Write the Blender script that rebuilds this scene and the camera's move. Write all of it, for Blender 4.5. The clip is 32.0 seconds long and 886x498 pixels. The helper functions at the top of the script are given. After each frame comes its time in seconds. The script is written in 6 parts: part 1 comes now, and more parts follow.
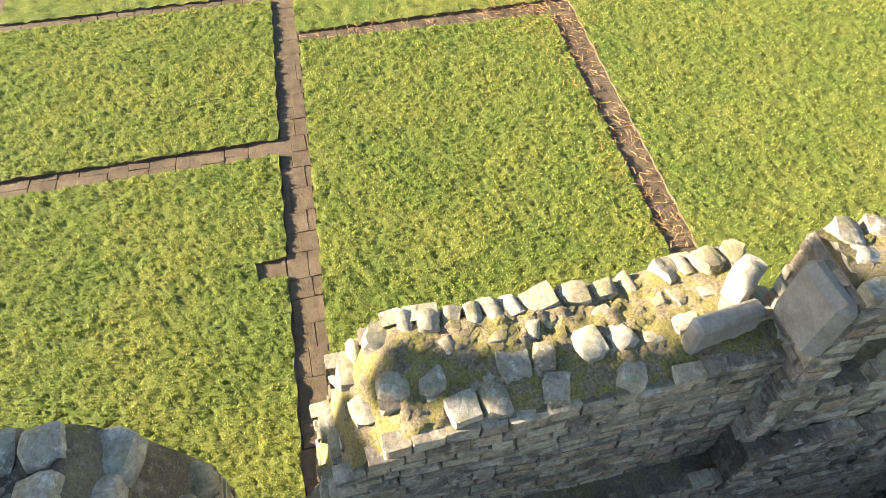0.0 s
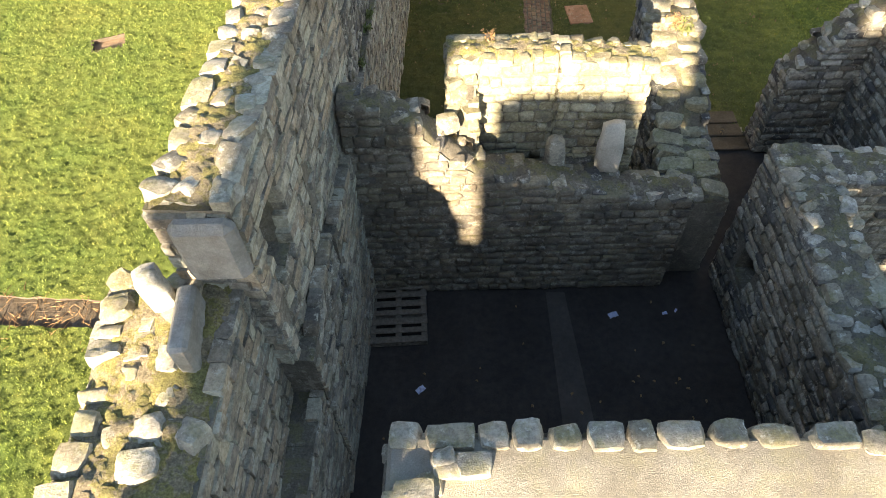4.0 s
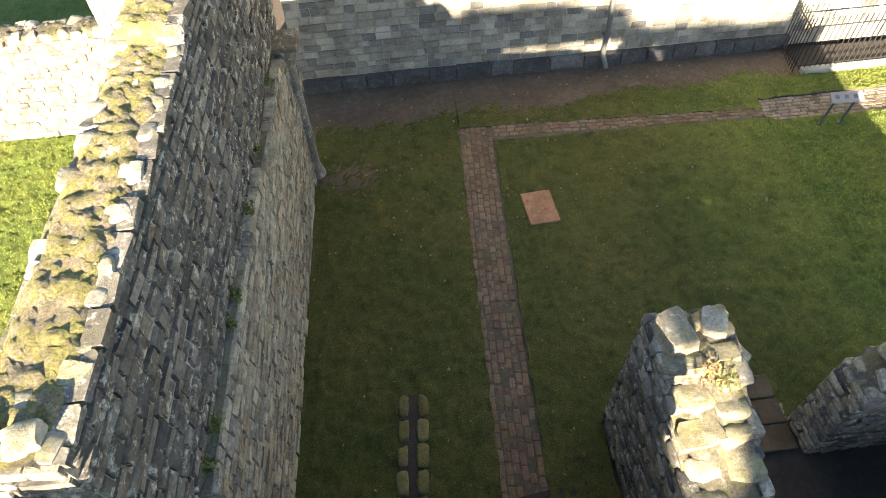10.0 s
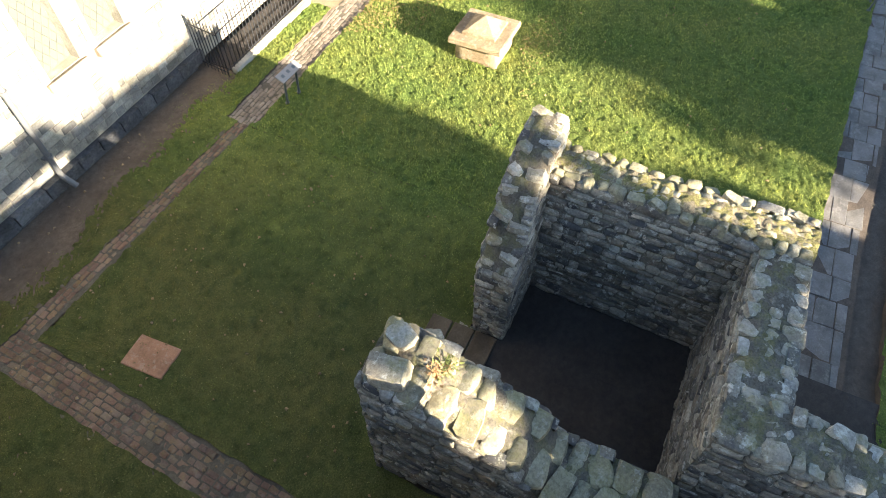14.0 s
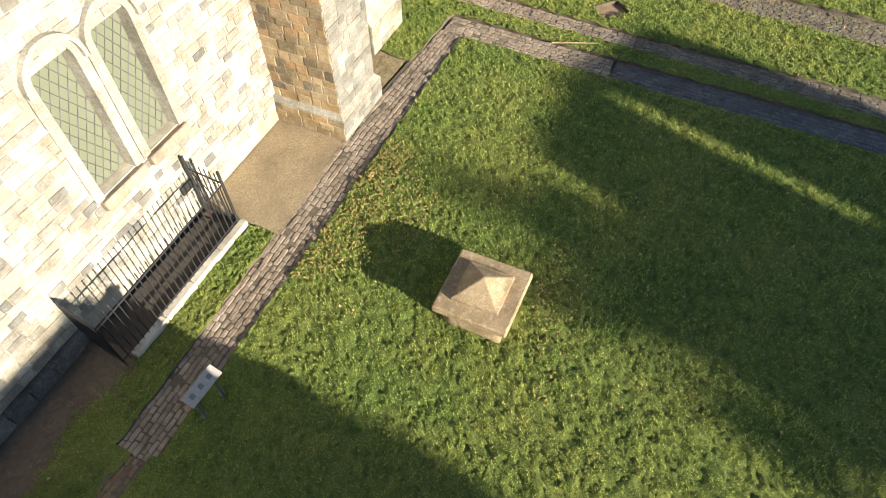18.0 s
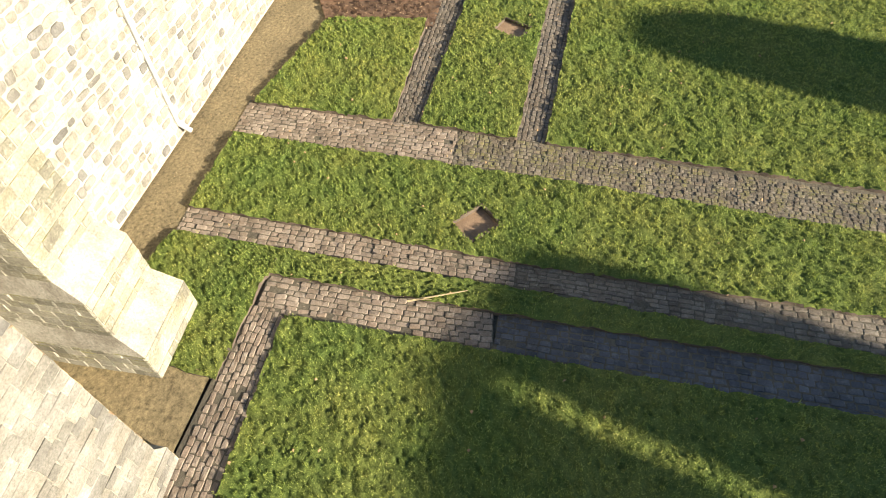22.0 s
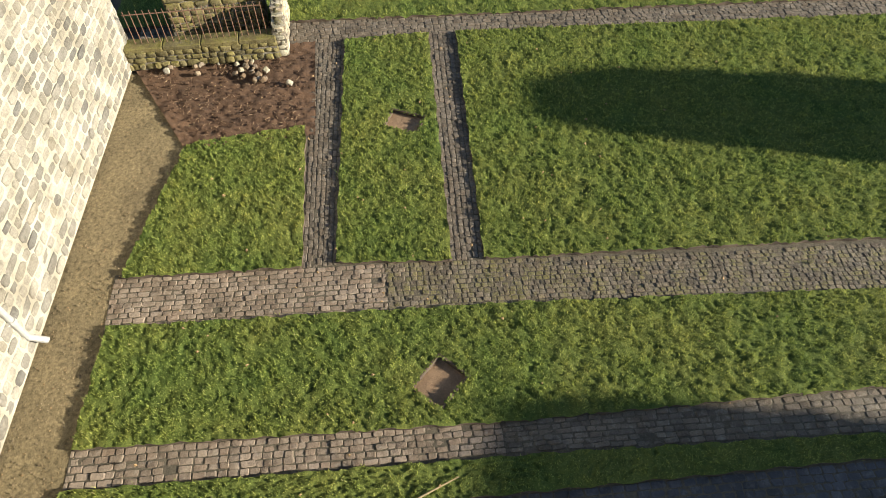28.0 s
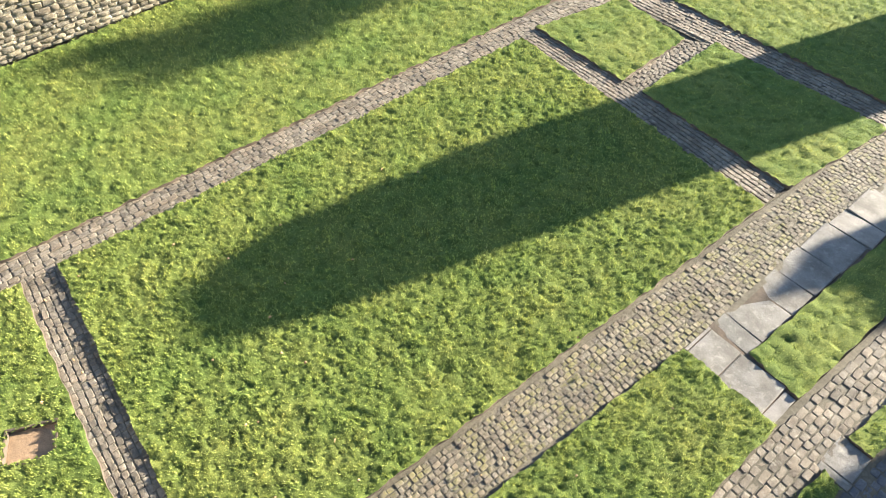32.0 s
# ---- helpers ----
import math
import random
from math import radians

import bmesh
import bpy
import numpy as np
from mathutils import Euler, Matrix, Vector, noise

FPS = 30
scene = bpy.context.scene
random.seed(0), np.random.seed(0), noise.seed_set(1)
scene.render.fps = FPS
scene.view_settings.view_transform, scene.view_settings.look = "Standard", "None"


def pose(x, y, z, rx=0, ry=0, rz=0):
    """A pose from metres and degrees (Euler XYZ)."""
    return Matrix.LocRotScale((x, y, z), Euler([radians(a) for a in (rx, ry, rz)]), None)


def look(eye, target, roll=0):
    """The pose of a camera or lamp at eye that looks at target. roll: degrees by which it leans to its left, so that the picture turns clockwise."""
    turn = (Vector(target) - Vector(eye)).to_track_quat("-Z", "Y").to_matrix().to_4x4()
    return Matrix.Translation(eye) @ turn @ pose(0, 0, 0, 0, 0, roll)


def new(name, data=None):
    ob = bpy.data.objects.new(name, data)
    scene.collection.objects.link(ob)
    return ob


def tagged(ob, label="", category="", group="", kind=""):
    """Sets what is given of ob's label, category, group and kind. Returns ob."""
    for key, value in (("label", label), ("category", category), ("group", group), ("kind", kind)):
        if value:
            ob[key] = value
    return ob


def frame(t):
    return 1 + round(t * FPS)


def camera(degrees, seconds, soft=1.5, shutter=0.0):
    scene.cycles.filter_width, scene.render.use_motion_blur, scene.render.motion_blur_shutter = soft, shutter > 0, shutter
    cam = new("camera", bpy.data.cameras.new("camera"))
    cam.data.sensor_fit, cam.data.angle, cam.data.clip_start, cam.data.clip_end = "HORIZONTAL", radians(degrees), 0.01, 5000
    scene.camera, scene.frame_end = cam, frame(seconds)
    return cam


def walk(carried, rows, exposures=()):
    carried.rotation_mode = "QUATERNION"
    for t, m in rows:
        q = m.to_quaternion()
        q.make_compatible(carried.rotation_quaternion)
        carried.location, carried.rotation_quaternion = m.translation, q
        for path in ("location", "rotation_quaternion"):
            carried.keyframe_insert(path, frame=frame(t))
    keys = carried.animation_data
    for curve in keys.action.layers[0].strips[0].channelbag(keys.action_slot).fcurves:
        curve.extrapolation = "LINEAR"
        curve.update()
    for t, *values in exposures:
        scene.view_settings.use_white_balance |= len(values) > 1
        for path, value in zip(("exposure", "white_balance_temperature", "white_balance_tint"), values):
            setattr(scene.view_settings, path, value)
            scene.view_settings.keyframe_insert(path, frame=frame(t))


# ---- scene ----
cam = camera(69.2, 32.0, soft=0.85)
PATH = [
    (0, (-1.69, -8.375, 9.621), (-2.895, -8.063, 8.056), 0.9),
    (0.5, (-1.73, -8.369, 9.501), (-2.879, -7.85, 7.949), 0.6),
    (1, (-1.777, -8.364, 9.484), (-2.821, -7.654, 7.933), 0.2),
    (1.5, (-1.786, -8.316, 9.43), (-2.701, -7.444, 7.88), -0.5),
    (2, (-1.772, -8.275, 9.404), (-2.532, -7.266, 7.853), -1.2),
    (2.5, (-1.75, -8.208, 9.394), (-2.334, -7.096, 7.838), -1.9),
    (3, (-1.747, -8.16, 9.454), (-2.136, -6.978, 7.888), -2.3),
    (3.5, (-1.703, -8.172, 9.516), (-1.889, -6.948, 7.946), -2.6),
    (5.5, (-1.481, -7.338, 9.655), (-1.367, -6.112, 8.079), -2.5),
    (6, (-1.35, -6.419, 9.704), (-1.241, -5.191, 8.129), -2.6),
    (6.5, (-1.277, -5.675, 9.724), (-1.169, -4.451, 8.146), -2.6),
    (7, (-1.226, -5.126, 9.665), (-1.121, -3.904, 8.085), -2.6),
    (7.5, (-1.138, -4.219, 9.649), (-1.036, -2.997, 8.068), -2.8),
    (8, (-1.045, -3.118, 9.655), (-0.945, -1.899, 8.073), -2.9),
    (8.5, (-0.955, -2.181, 9.682), (-0.858, -0.964, 8.098), -2.9),
    (9, (-0.917, -1.959, 9.627), (-0.823, -0.742, 8.042), -2.8),
    (9.5, (-0.884, -1.742, 9.583), (-0.793, -0.528, 7.996), -2.8),
    (10, (-0.828, -1.072, 9.646), (-0.736, 0.139, 8.057), -2.7),
    (10.5, (-0.743, -0.2, 9.734), (-0.652, 1.009, 8.143), -2.9),
    (11, (-0.718, 0.047, 9.688), (-0.507, 1.237, 8.094), -2.8),
    (11.5, (-0.757, 0.151, 9.777), (-0.338, 1.276, 8.178), -2.3),
    (12, (-0.824, 0.263, 9.858), (-0.203, 1.28, 8.251), -1.3),
    (12.5, (-0.816, 0.29, 9.87), (-0.022, 1.178, 8.263), -0.8),
    (13, (-0.816, 0.301, 9.942), (0.124, 1.027, 8.332), -0.2),
    (13.5, (-0.792, 0.25, 9.965), (0.262, 0.806, 8.36), -0.1),
    (15.5, (1.435, 1.196, 10.158), (2.5, 1.679, 8.535), -0.5),
    (16, (2.413, 1.592, 10.037), (3.481, 2.09, 8.422), -1.0),
    (16.5, (3.01, 1.909, 9.984), (4.083, 2.404, 8.371), -0.6),
    (17, (3.946, 2.312, 10.006), (5.019, 2.813, 8.395), -0.9),
    (17.5, (5.023, 2.673, 9.935), (6.099, 3.195, 8.331), -1.5),
    (18, (6.135, 3.221, 9.935), (7.218, 3.737, 8.335), -1.3),
    (18.5, (7.563, 3.722, 9.873), (8.652, 4.26, 8.283), -2.1),
    (19, (8.452, 4.015, 9.834), (9.574, 4.512, 8.255), -2.6),
    (19.5, (8.666, 4.018, 9.8), (9.844, 4.329, 8.213), -2.8),
    (20, (8.826, 4.001, 9.775), (10.018, 4.263, 8.191), -2.9),
    (20.5, (9.44, 4.057, 9.738), (10.636, 4.321, 8.157), -3.2),
    (21, (10.603, 4.167, 9.895), (11.785, 4.429, 8.303), -3.1),
    (21.5, (12.099, 4.298, 9.975), (13.273, 4.564, 8.378), -3.3),
    (22, (13.876, 4.542, 10.19), (15.034, 4.798, 8.58), -2.8),
    (22.5, (15.654, 4.918, 10.221), (16.823, 5.162, 8.616), -2.3),
    (23, (16.696, 5.12, 10.19), (17.868, 5.363, 8.587), -2.1),
    (23.5, (16.927, 5.095, 10.111), (18.1, 5.342, 8.51), -2.2),
    (24, (17.033, 5.149, 10.086), (18.236, 5.236, 8.491), 7.7),
    (24.5, (17.107, 5.729, 10.095), (18.302, 5.859, 8.496), 4.9),
    (25, (17.129, 5.974, 10.093), (18.311, 6.206, 8.496), 0.9),
    (25.5, (17.18, 6.066, 10.118), (18.317, 6.483, 8.526), -0.6),
    (27.5, (17.248, 6.284, 10.291), (18.434, 6.335, 8.681), 0.5),
    (28, (17.22, 6.246, 10.288), (18.4, 6.085, 8.682), 0.8),
    (28.5, (17.231, 6.056, 10.03), (18.391, 5.71, 8.438), -0.6),
    (29, (17.191, 6.039, 10.061), (18.277, 5.495, 8.473), -0.5),
    (29.5, (17.126, 6.068, 10.057), (18.11, 5.337, 8.476), -0.5),
    (30, (17.29, 5.9, 10.096), (18.237, 5.129, 8.513), -0.8),
    (30.5, (17.856, 5.42, 10.11), (18.802, 4.647, 8.527), -1.0),
    (31, (18.814, 4.636, 10.129), (19.757, 3.862, 8.544), -0.8),
    (31.5, (20.105, 3.724, 10.148), (21.046, 2.946, 8.563), -0.7),
    (32, (21.199, 2.949, 10.145), (22.145, 2.17, 8.565), -0.8),
]
EXPOSURES = [(0, 2.64, 7500, 12), (3, 2.72, 7500, 12), (6, 2.8, 7450, 10), (7, 2.75, 7450, 10), (8, 2.55, 7450, 10), (9, 2.77, 7250, 10), (11, 2.9, 6950, 10), (14, 2.91, 6600, 10), (16, 2.55, 6400, 8), (19, 1.64, 6500, 9), (22, 1.87, 6700, 9), (24, 1.3, 6700, 9), (26, 1.3, 6700, 9), (28, 1.32, 6500, 8), (30, 2.55, 6400, 8), (31, 2.85, 6400, 8), (32, 2.72, 6400, 8)]
walk(cam, [(t, look(eye, target, roll)) for t, eye, target, roll in PATH], EXPOSURES)

# ---- world, sun, exposure ----
SUN_SLOPE, SUN_EL = 0.29, 17.2
world = bpy.data.worlds.new("sky")
scene.world = world
world.use_nodes = True
wn = world.node_tree.nodes
sky = wn.new("ShaderNodeTexSky")
sky.sky_type = "NISHITA"
sky.sun_disc = False
sky.ozone_density, sky.dust_density = 2.4, 0.5
sky.sun_elevation = radians(SUN_EL)
sky.sun_rotation = math.atan2(-SUN_SLOPE, -1.0)
wn["Background"].inputs["Strength"].default_value = 0.06
world.node_tree.links.new(sky.outputs[0], wn["Background"].inputs["Color"])
sun = new("sun", bpy.data.lights.new("sun", "SUN"))
sun.data.energy, sun.data.angle, sun.data.color = 5.0, radians(0.6), (1.0, 0.89, 0.72)
horiz = math.cos(radians(SUN_EL)) / math.hypot(SUN_SLOPE, 1)
sun.matrix_world = look((0, 0, 0), (SUN_SLOPE * horiz, horiz, -math.sin(radians(SUN_EL))))

# ---- materials ----
rng = np.random.default_rng(7)


def material(name, build):
    m = bpy.data.materials.new(name)
    m.use_nodes = True
    nt = m.node_tree
    build(nt, nt.nodes["Principled BSDF"])
    return m


def node(nt, kind, **inputs):
    n = nt.nodes.new(kind)
    for k, v in inputs.items():
        n.inputs[k.replace("_", " ")].default_value = v
    return n


def ramp(nt, fac, stops):
    r = nt.nodes.new("ShaderNodeValToRGB")
    while len(r.color_ramp.elements) < len(stops):
        r.color_ramp.elements.new(0.5)
    for e, (p, c) in zip(r.color_ramp.elements, stops):
        e.position, e.color = p, (*c, 1)
    nt.links.new(fac, r.inputs[0])
    return r.outputs[0]


def place(nt):
    return nt.nodes.new("ShaderNodeNewGeometry").outputs["Position"]


def noise_tex(nt, scale, detail=4, rough=0.6, vec=None):
    n = node(nt, "ShaderNodeTexNoise", Scale=scale, Detail=detail, Roughness=rough)
    nt.links.new(vec or place(nt), n.inputs["Vector"])
    return n.outputs["Fac"]


def mixc(nt, fac, a, b, mode="MIX"):
    m = nt.nodes.new("ShaderNodeMix")
    m.data_type, m.blend_type = "RGBA", mode
    for sock, v in ((m.inputs[0], fac), (m.inputs[6], a), (m.inputs[7], b)):
        if isinstance(v, (int, float)):
            sock.default_value = v
        elif isinstance(v, tuple):
            sock.default_value = (*v, 1)
        else:
            nt.links.new(v, sock)
    return m.outputs[2]


def math_n(nt, op, a, b=0.0, clamp=False):
    m = nt.nodes.new("ShaderNodeMath")
    m.operation, m.use_clamp = op, clamp
    for sock, v in zip(m.inputs, (a, b)):
        if isinstance(v, (int, float)):
            sock.default_value = v
        else:
            nt.links.new(v, sock)
    return m.outputs[0]


def bump(nt, bsdf, height, strength=0.5, distance=0.02):
    b = node(nt, "ShaderNodeBump", Strength=strength, Distance=distance)
    nt.links.new(height, b.inputs["Height"])
    nt.links.new(b.outputs[0], bsdf.inputs["Normal"])


def random_value(nt):
    """A value that differs from piece to piece."""
    o = nt.nodes.new("ShaderNodeObjectInfo").outputs["Random"]
    i = nt.nodes.new("ShaderNodeNewGeometry").outputs["Random Per Island"]
    return math_n(nt, "FRACT", math_n(nt, "ADD", o, i))


def stone(name, tones, moss=0.0, lichen=0.3, rough=0.92, fine=22.0, dark=0.45, crust=0.0):
    def build(nt, p):
        nt.links.new(mixc(nt, 1.0, ramp(nt, random_value(nt), [(k / (len(tones) - 1), c) for k, c in enumerate(tones)]),
                          ramp(nt, noise_tex(nt, fine, 6, 0.7), [(0.25, (dark,) * 3), (0.55, (1.0,) * 3), (0.8, (1.3,) * 3)]), "MULTIPLY"), p.inputs["Base Color"])
        col = p.inputs["Base Color"].links[0].from_socket
        stain = ramp(nt, noise_tex(nt, 1.6, 5, 0.65), [(0.38, (0.55, 0.53, 0.5)), (0.6, (1.0, 1.0, 1.0))])
        col = mixc(nt, 0.8, col, stain, "MULTIPLY")
        if crust:
            f = ramp(nt, noise_tex(nt, 4.2, 7, 0.7), [(0.5, (0, 0, 0)), (0.62, (crust,) * 3)])
            col = mixc(nt, f, col, (0.055, 0.055, 0.058))
        if lichen:
            f = ramp(nt, noise_tex(nt, 7.0, 8, 0.75), [(0.54, (0, 0, 0)), (0.62, (lichen,) * 3)])
            col = mixc(nt, f, col, (0.58, 0.55, 0.46))
        if moss:
            g = nt.nodes.new("ShaderNodeNewGeometry")
            sep = nt.nodes.new("ShaderNodeSeparateXYZ")
            nt.links.new(g.outputs["Normal"], sep.inputs[0])
            up = math_n(nt, "MULTIPLY", sep.outputs[2], 1.0, True)
            f = math_n(nt, "MULTIPLY", ramp(nt, noise_tex(nt, 3.2, 6, 0.7), [(0.46, (0, 0, 0)), (0.6, (moss,) * 3)]), up)
            col = mixc(nt, f, col, ramp(nt, noise_tex(nt, 40, 3), [(0.3, (0.07, 0.075, 0.015)), (0.7, (0.25, 0.22, 0.06))]))
        nt.links.new(col, p.inputs["Base Color"])
        p.inputs["Roughness"].default_value = rough
        p.inputs["Specular IOR Level"].default_value = 0.25
        h = math_n(nt, "ADD", noise_tex(nt, fine * 1.6, 6, 0.75), math_n(nt, "MULTIPLY", noise_tex(nt, 6.0, 4), 1.2))
        bump(nt, p, h, 0.7, 0.025)
    return material(name, build)


RUIN = stone("ruin_sandstone", [(0.23, 0.207, 0.172), (0.437, 0.397, 0.31), (0.155, 0.149, 0.138), (0.529, 0.489, 0.402), (0.31, 0.259, 0.19), (0.121, 0.117, 0.115), (0.38, 0.351, 0.299)], moss=0.25, lichen=0.7, crust=0.5)
RUIN_BROWN = stone("damp_brown_sandstone", [(0.208, 0.176, 0.13), (0.312, 0.267, 0.195), (0.143, 0.127, 0.104), (0.26, 0.227, 0.176), (0.176, 0.146, 0.111)], moss=0.35, lichen=0.35, crust=0.5)
RUIN_GOLD = stone("golden_lichened_sandstone", [(0.4, 0.36, 0.235), (0.48, 0.44, 0.31), (0.31, 0.275, 0.175), (0.44, 0.395, 0.255), (0.25, 0.22, 0.15), (0.5, 0.465, 0.35)], moss=0.45, lichen=0.4, crust=0.35)
RUIN_DARK = stone("dark_crusted_sandstone", [(0.13, 0.124, 0.12), (0.27, 0.238, 0.195), (0.1, 0.098, 0.098), (0.33, 0.3, 0.25), (0.19, 0.168, 0.145)], moss=0.25, lichen=0.85, crust=0.7)
RUIN_PALE = stone("pale_ruin_sandstone", [(0.51, 0.446, 0.339), (0.558, 0.533, 0.416), (0.377, 0.33, 0.262), (0.292, 0.261, 0.219), (0.558, 0.476, 0.35), (0.45, 0.36, 0.262)], moss=0.2, lichen=0.6, crust=0.45)
RUIN_TOP = stone("weathered_top_stone", [(0.414, 0.374, 0.293), (0.517, 0.477, 0.397), (0.345, 0.299, 0.213), (0.552, 0.523, 0.454), (0.345, 0.31, 0.241)], moss=0.55, lichen=0.85, crust=0.3)
RUIN_JOINT = stone("weathered_wall_joint", [(0.2, 0.18, 0.145), (0.25, 0.225, 0.18)], moss=0.5, lichen=0.3, fine=30)
MORTAR = stone("lime_mortar_core", [(0.42, 0.385, 0.31), (0.47, 0.43, 0.355)], moss=0.9, lichen=0.25, fine=30)
CHURCH = stone("church_ashlar", [(0.45, 0.412, 0.33), (0.52, 0.48, 0.395), (0.16, 0.157, 0.15), (0.48, 0.44, 0.35), (0.22, 0.213, 0.2), (0.56, 0.52, 0.44), (0.34, 0.31, 0.25), (0.28, 0.265, 0.235)], lichen=0.12, fine=30, dark=0.6)
BUTTRESS = stone("buttress_ashlar", [(0.36, 0.26, 0.14), (0.29, 0.22, 0.14), (0.44, 0.34, 0.2), (0.17, 0.14, 0.105), (0.4, 0.29, 0.15), (0.35, 0.22, 0.12)], lichen=0.15, fine=30, dark=0.6)
BUTTRESS_YELLOW = stone("mossy_yellow_buttress", [(0.29, 0.275, 0.215), (0.35, 0.33, 0.265), (0.2, 0.19, 0.15), (0.38, 0.36, 0.3), (0.25, 0.235, 0.165)], moss=0.75, lichen=0.2, fine=28, dark=0.55)
CHURCH_RUBBLE = stone("church_rubble", [(0.29, 0.275, 0.235), (0.36, 0.34, 0.29), (0.15, 0.147, 0.14), (0.31, 0.285, 0.23), (0.21, 0.203, 0.185), (0.4, 0.375, 0.32), (0.25, 0.238, 0.21)], lichen=0.12, fine=30, dark=0.6)
BUTTRESS_FRONT = stone("weathered_buttress_face", [(0.27, 0.255, 0.222), (0.17, 0.165, 0.155), (0.32, 0.3, 0.258), (0.23, 0.22, 0.195), (0.2, 0.192, 0.175), (0.36, 0.338, 0.29)], lichen=0.1, fine=30, dark=0.55)
CHURCH_POINTING = stone("grey_pointing", [(0.43, 0.395, 0.315), (0.48, 0.44, 0.355)], lichen=0.0, fine=60, dark=0.8)
CHURCH_MORTAR = stone("church_mortar", [(0.44, 0.415, 0.345), (0.48, 0.45, 0.38)], lichen=0.0, fine=60, dark=0.8)
PALE = stone("pale_dressed_stone", [(0.5, 0.46, 0.38), (0.56, 0.52, 0.44)], lichen=0.3, fine=40, dark=0.75)
PLINTH = stone("dark_plinth_stone", [(0.085, 0.086, 0.09), (0.105, 0.105, 0.107), (0.13, 0.127, 0.122), (0.095, 0.095, 0.1), (0.2, 0.197, 0.19)], lichen=0.1)
MOSSY = stone("mossy_wall_stone", [(0.17, 0.145, 0.07), (0.25, 0.215, 0.09), (0.13, 0.115, 0.065), (0.3, 0.26, 0.13)], moss=0.9, lichen=0.1)
DIRTY = stone("earth_stained_stone", [(0.2, 0.14, 0.09), (0.34, 0.27, 0.19), (0.15, 0.11, 0.08), (0.42, 0.37, 0.3)], lichen=0.1)
MOSSY_PALE = stone("mossy_dressed_stone", [(0.33, 0.32, 0.24), (0.4, 0.38, 0.3)], moss=0.5, lichen=0.3)
JAMBSTONE = stone("weathered_window_stone", [(0.33, 0.31, 0.26), (0.39, 0.365, 0.31)], lichen=0.2, fine=26, dark=0.5)
GREYSTONE = stone("grey_dressed_stone", [(0.36, 0.345, 0.315), (0.4, 0.385, 0.35)], lichen=0.15, fine=30, dark=0.8)
def moss_fill(nt, p):
    c = ramp(nt, noise_tex(nt, 5.0, 6, 0.7), [(0.3, (0.14, 0.115, 0.07)), (0.45, (0.27, 0.22, 0.14)), (0.52, (0.22, 0.19, 0.065)), (0.66, (0.26, 0.235, 0.08)), (0.85, (0.38, 0.335, 0.25))])
    c = mixc(nt, 0.9, c, ramp(nt, noise_tex(nt, 38.0, 6, 0.75), [(0.32, (0.3,) * 3), (0.5, (0.95,) * 3), (0.68, (1.6,) * 3)]), "MULTIPLY")
    nt.links.new(c, p.inputs["Base Color"])
    p.inputs["Roughness"].default_value = 0.95
    bump(nt, p, noise_tex(nt, 40.0, 6, 0.8), 0.9, 0.03)


MOSSFILL = material("moss_and_earth", moss_fill)
GREYFILL = stone("grey_rubble_fill", [(0.15, 0.13, 0.1), (0.2, 0.178, 0.14)], moss=0.55, lichen=0.25, fine=34, dark=0.35)
CAPMORTAR = stone("grey_cap_mortar", [(0.36, 0.33, 0.28), (0.39, 0.36, 0.3)], moss=0.3, lichen=0.2, fine=60, dark=0.75)
TOMB = stone("tomb_sandstone", [(0.34, 0.255, 0.155), (0.38, 0.29, 0.18)], lichen=0.25, fine=30, dark=0.65)
SETT = stone("granite_sett", [(0.177, 0.148, 0.114), (0.219, 0.185, 0.145), (0.14, 0.119, 0.094), (0.233, 0.191, 0.145), (0.187, 0.151, 0.113)], lichen=0.15, rough=0.72, fine=45, dark=0.65)
# sett colour darkened and blued to carry the shade on its path
SHADE_SETT = stone("worn_sett_shade_tinted", [(0.085, 0.087, 0.1), (0.115, 0.118, 0.13), (0.07, 0.072, 0.082)], lichen=0.1, rough=0.5, fine=45, dark=0.7)
SETT_WORN = stone("worn_brown_sett", [(0.179, 0.15, 0.111), (0.231, 0.194, 0.146), (0.137, 0.116, 0.09), (0.252, 0.202, 0.146)], moss=0.6, lichen=0.15, rough=0.7, fine=45, dark=0.6)
SETT_RED = stone("reddish_sett", [(0.25, 0.15, 0.101), (0.307, 0.194, 0.139), (0.192, 0.123, 0.092), (0.288, 0.211, 0.16)], moss=0.35, lichen=0.12, rough=0.85, fine=45, dark=0.65)
SETT_BUFF = stone("buff_sett", [(0.299, 0.24, 0.184), (0.35, 0.284, 0.221), (0.252, 0.201, 0.155), (0.319, 0.245, 0.184)], lichen=0.15, rough=0.8, fine=45, dark=0.65)
FLAG = stone("paving_flag", [(0.2, 0.185, 0.165), (0.235, 0.215, 0.195), (0.175, 0.165, 0.15)], lichen=0.15, rough=0.75, fine=35, dark=0.8)
FLAG_RED = stone("red_sandstone_slab", [(0.42, 0.22, 0.13), (0.46, 0.26, 0.16)], lichen=0.2, fine=35, dark=0.75)
SLATE_PATH = stone("worn_brown_flag", [(0.14, 0.108, 0.072), (0.149, 0.115, 0.078), (0.132, 0.102, 0.069)], lichen=0.03, fine=30, dark=0.7)


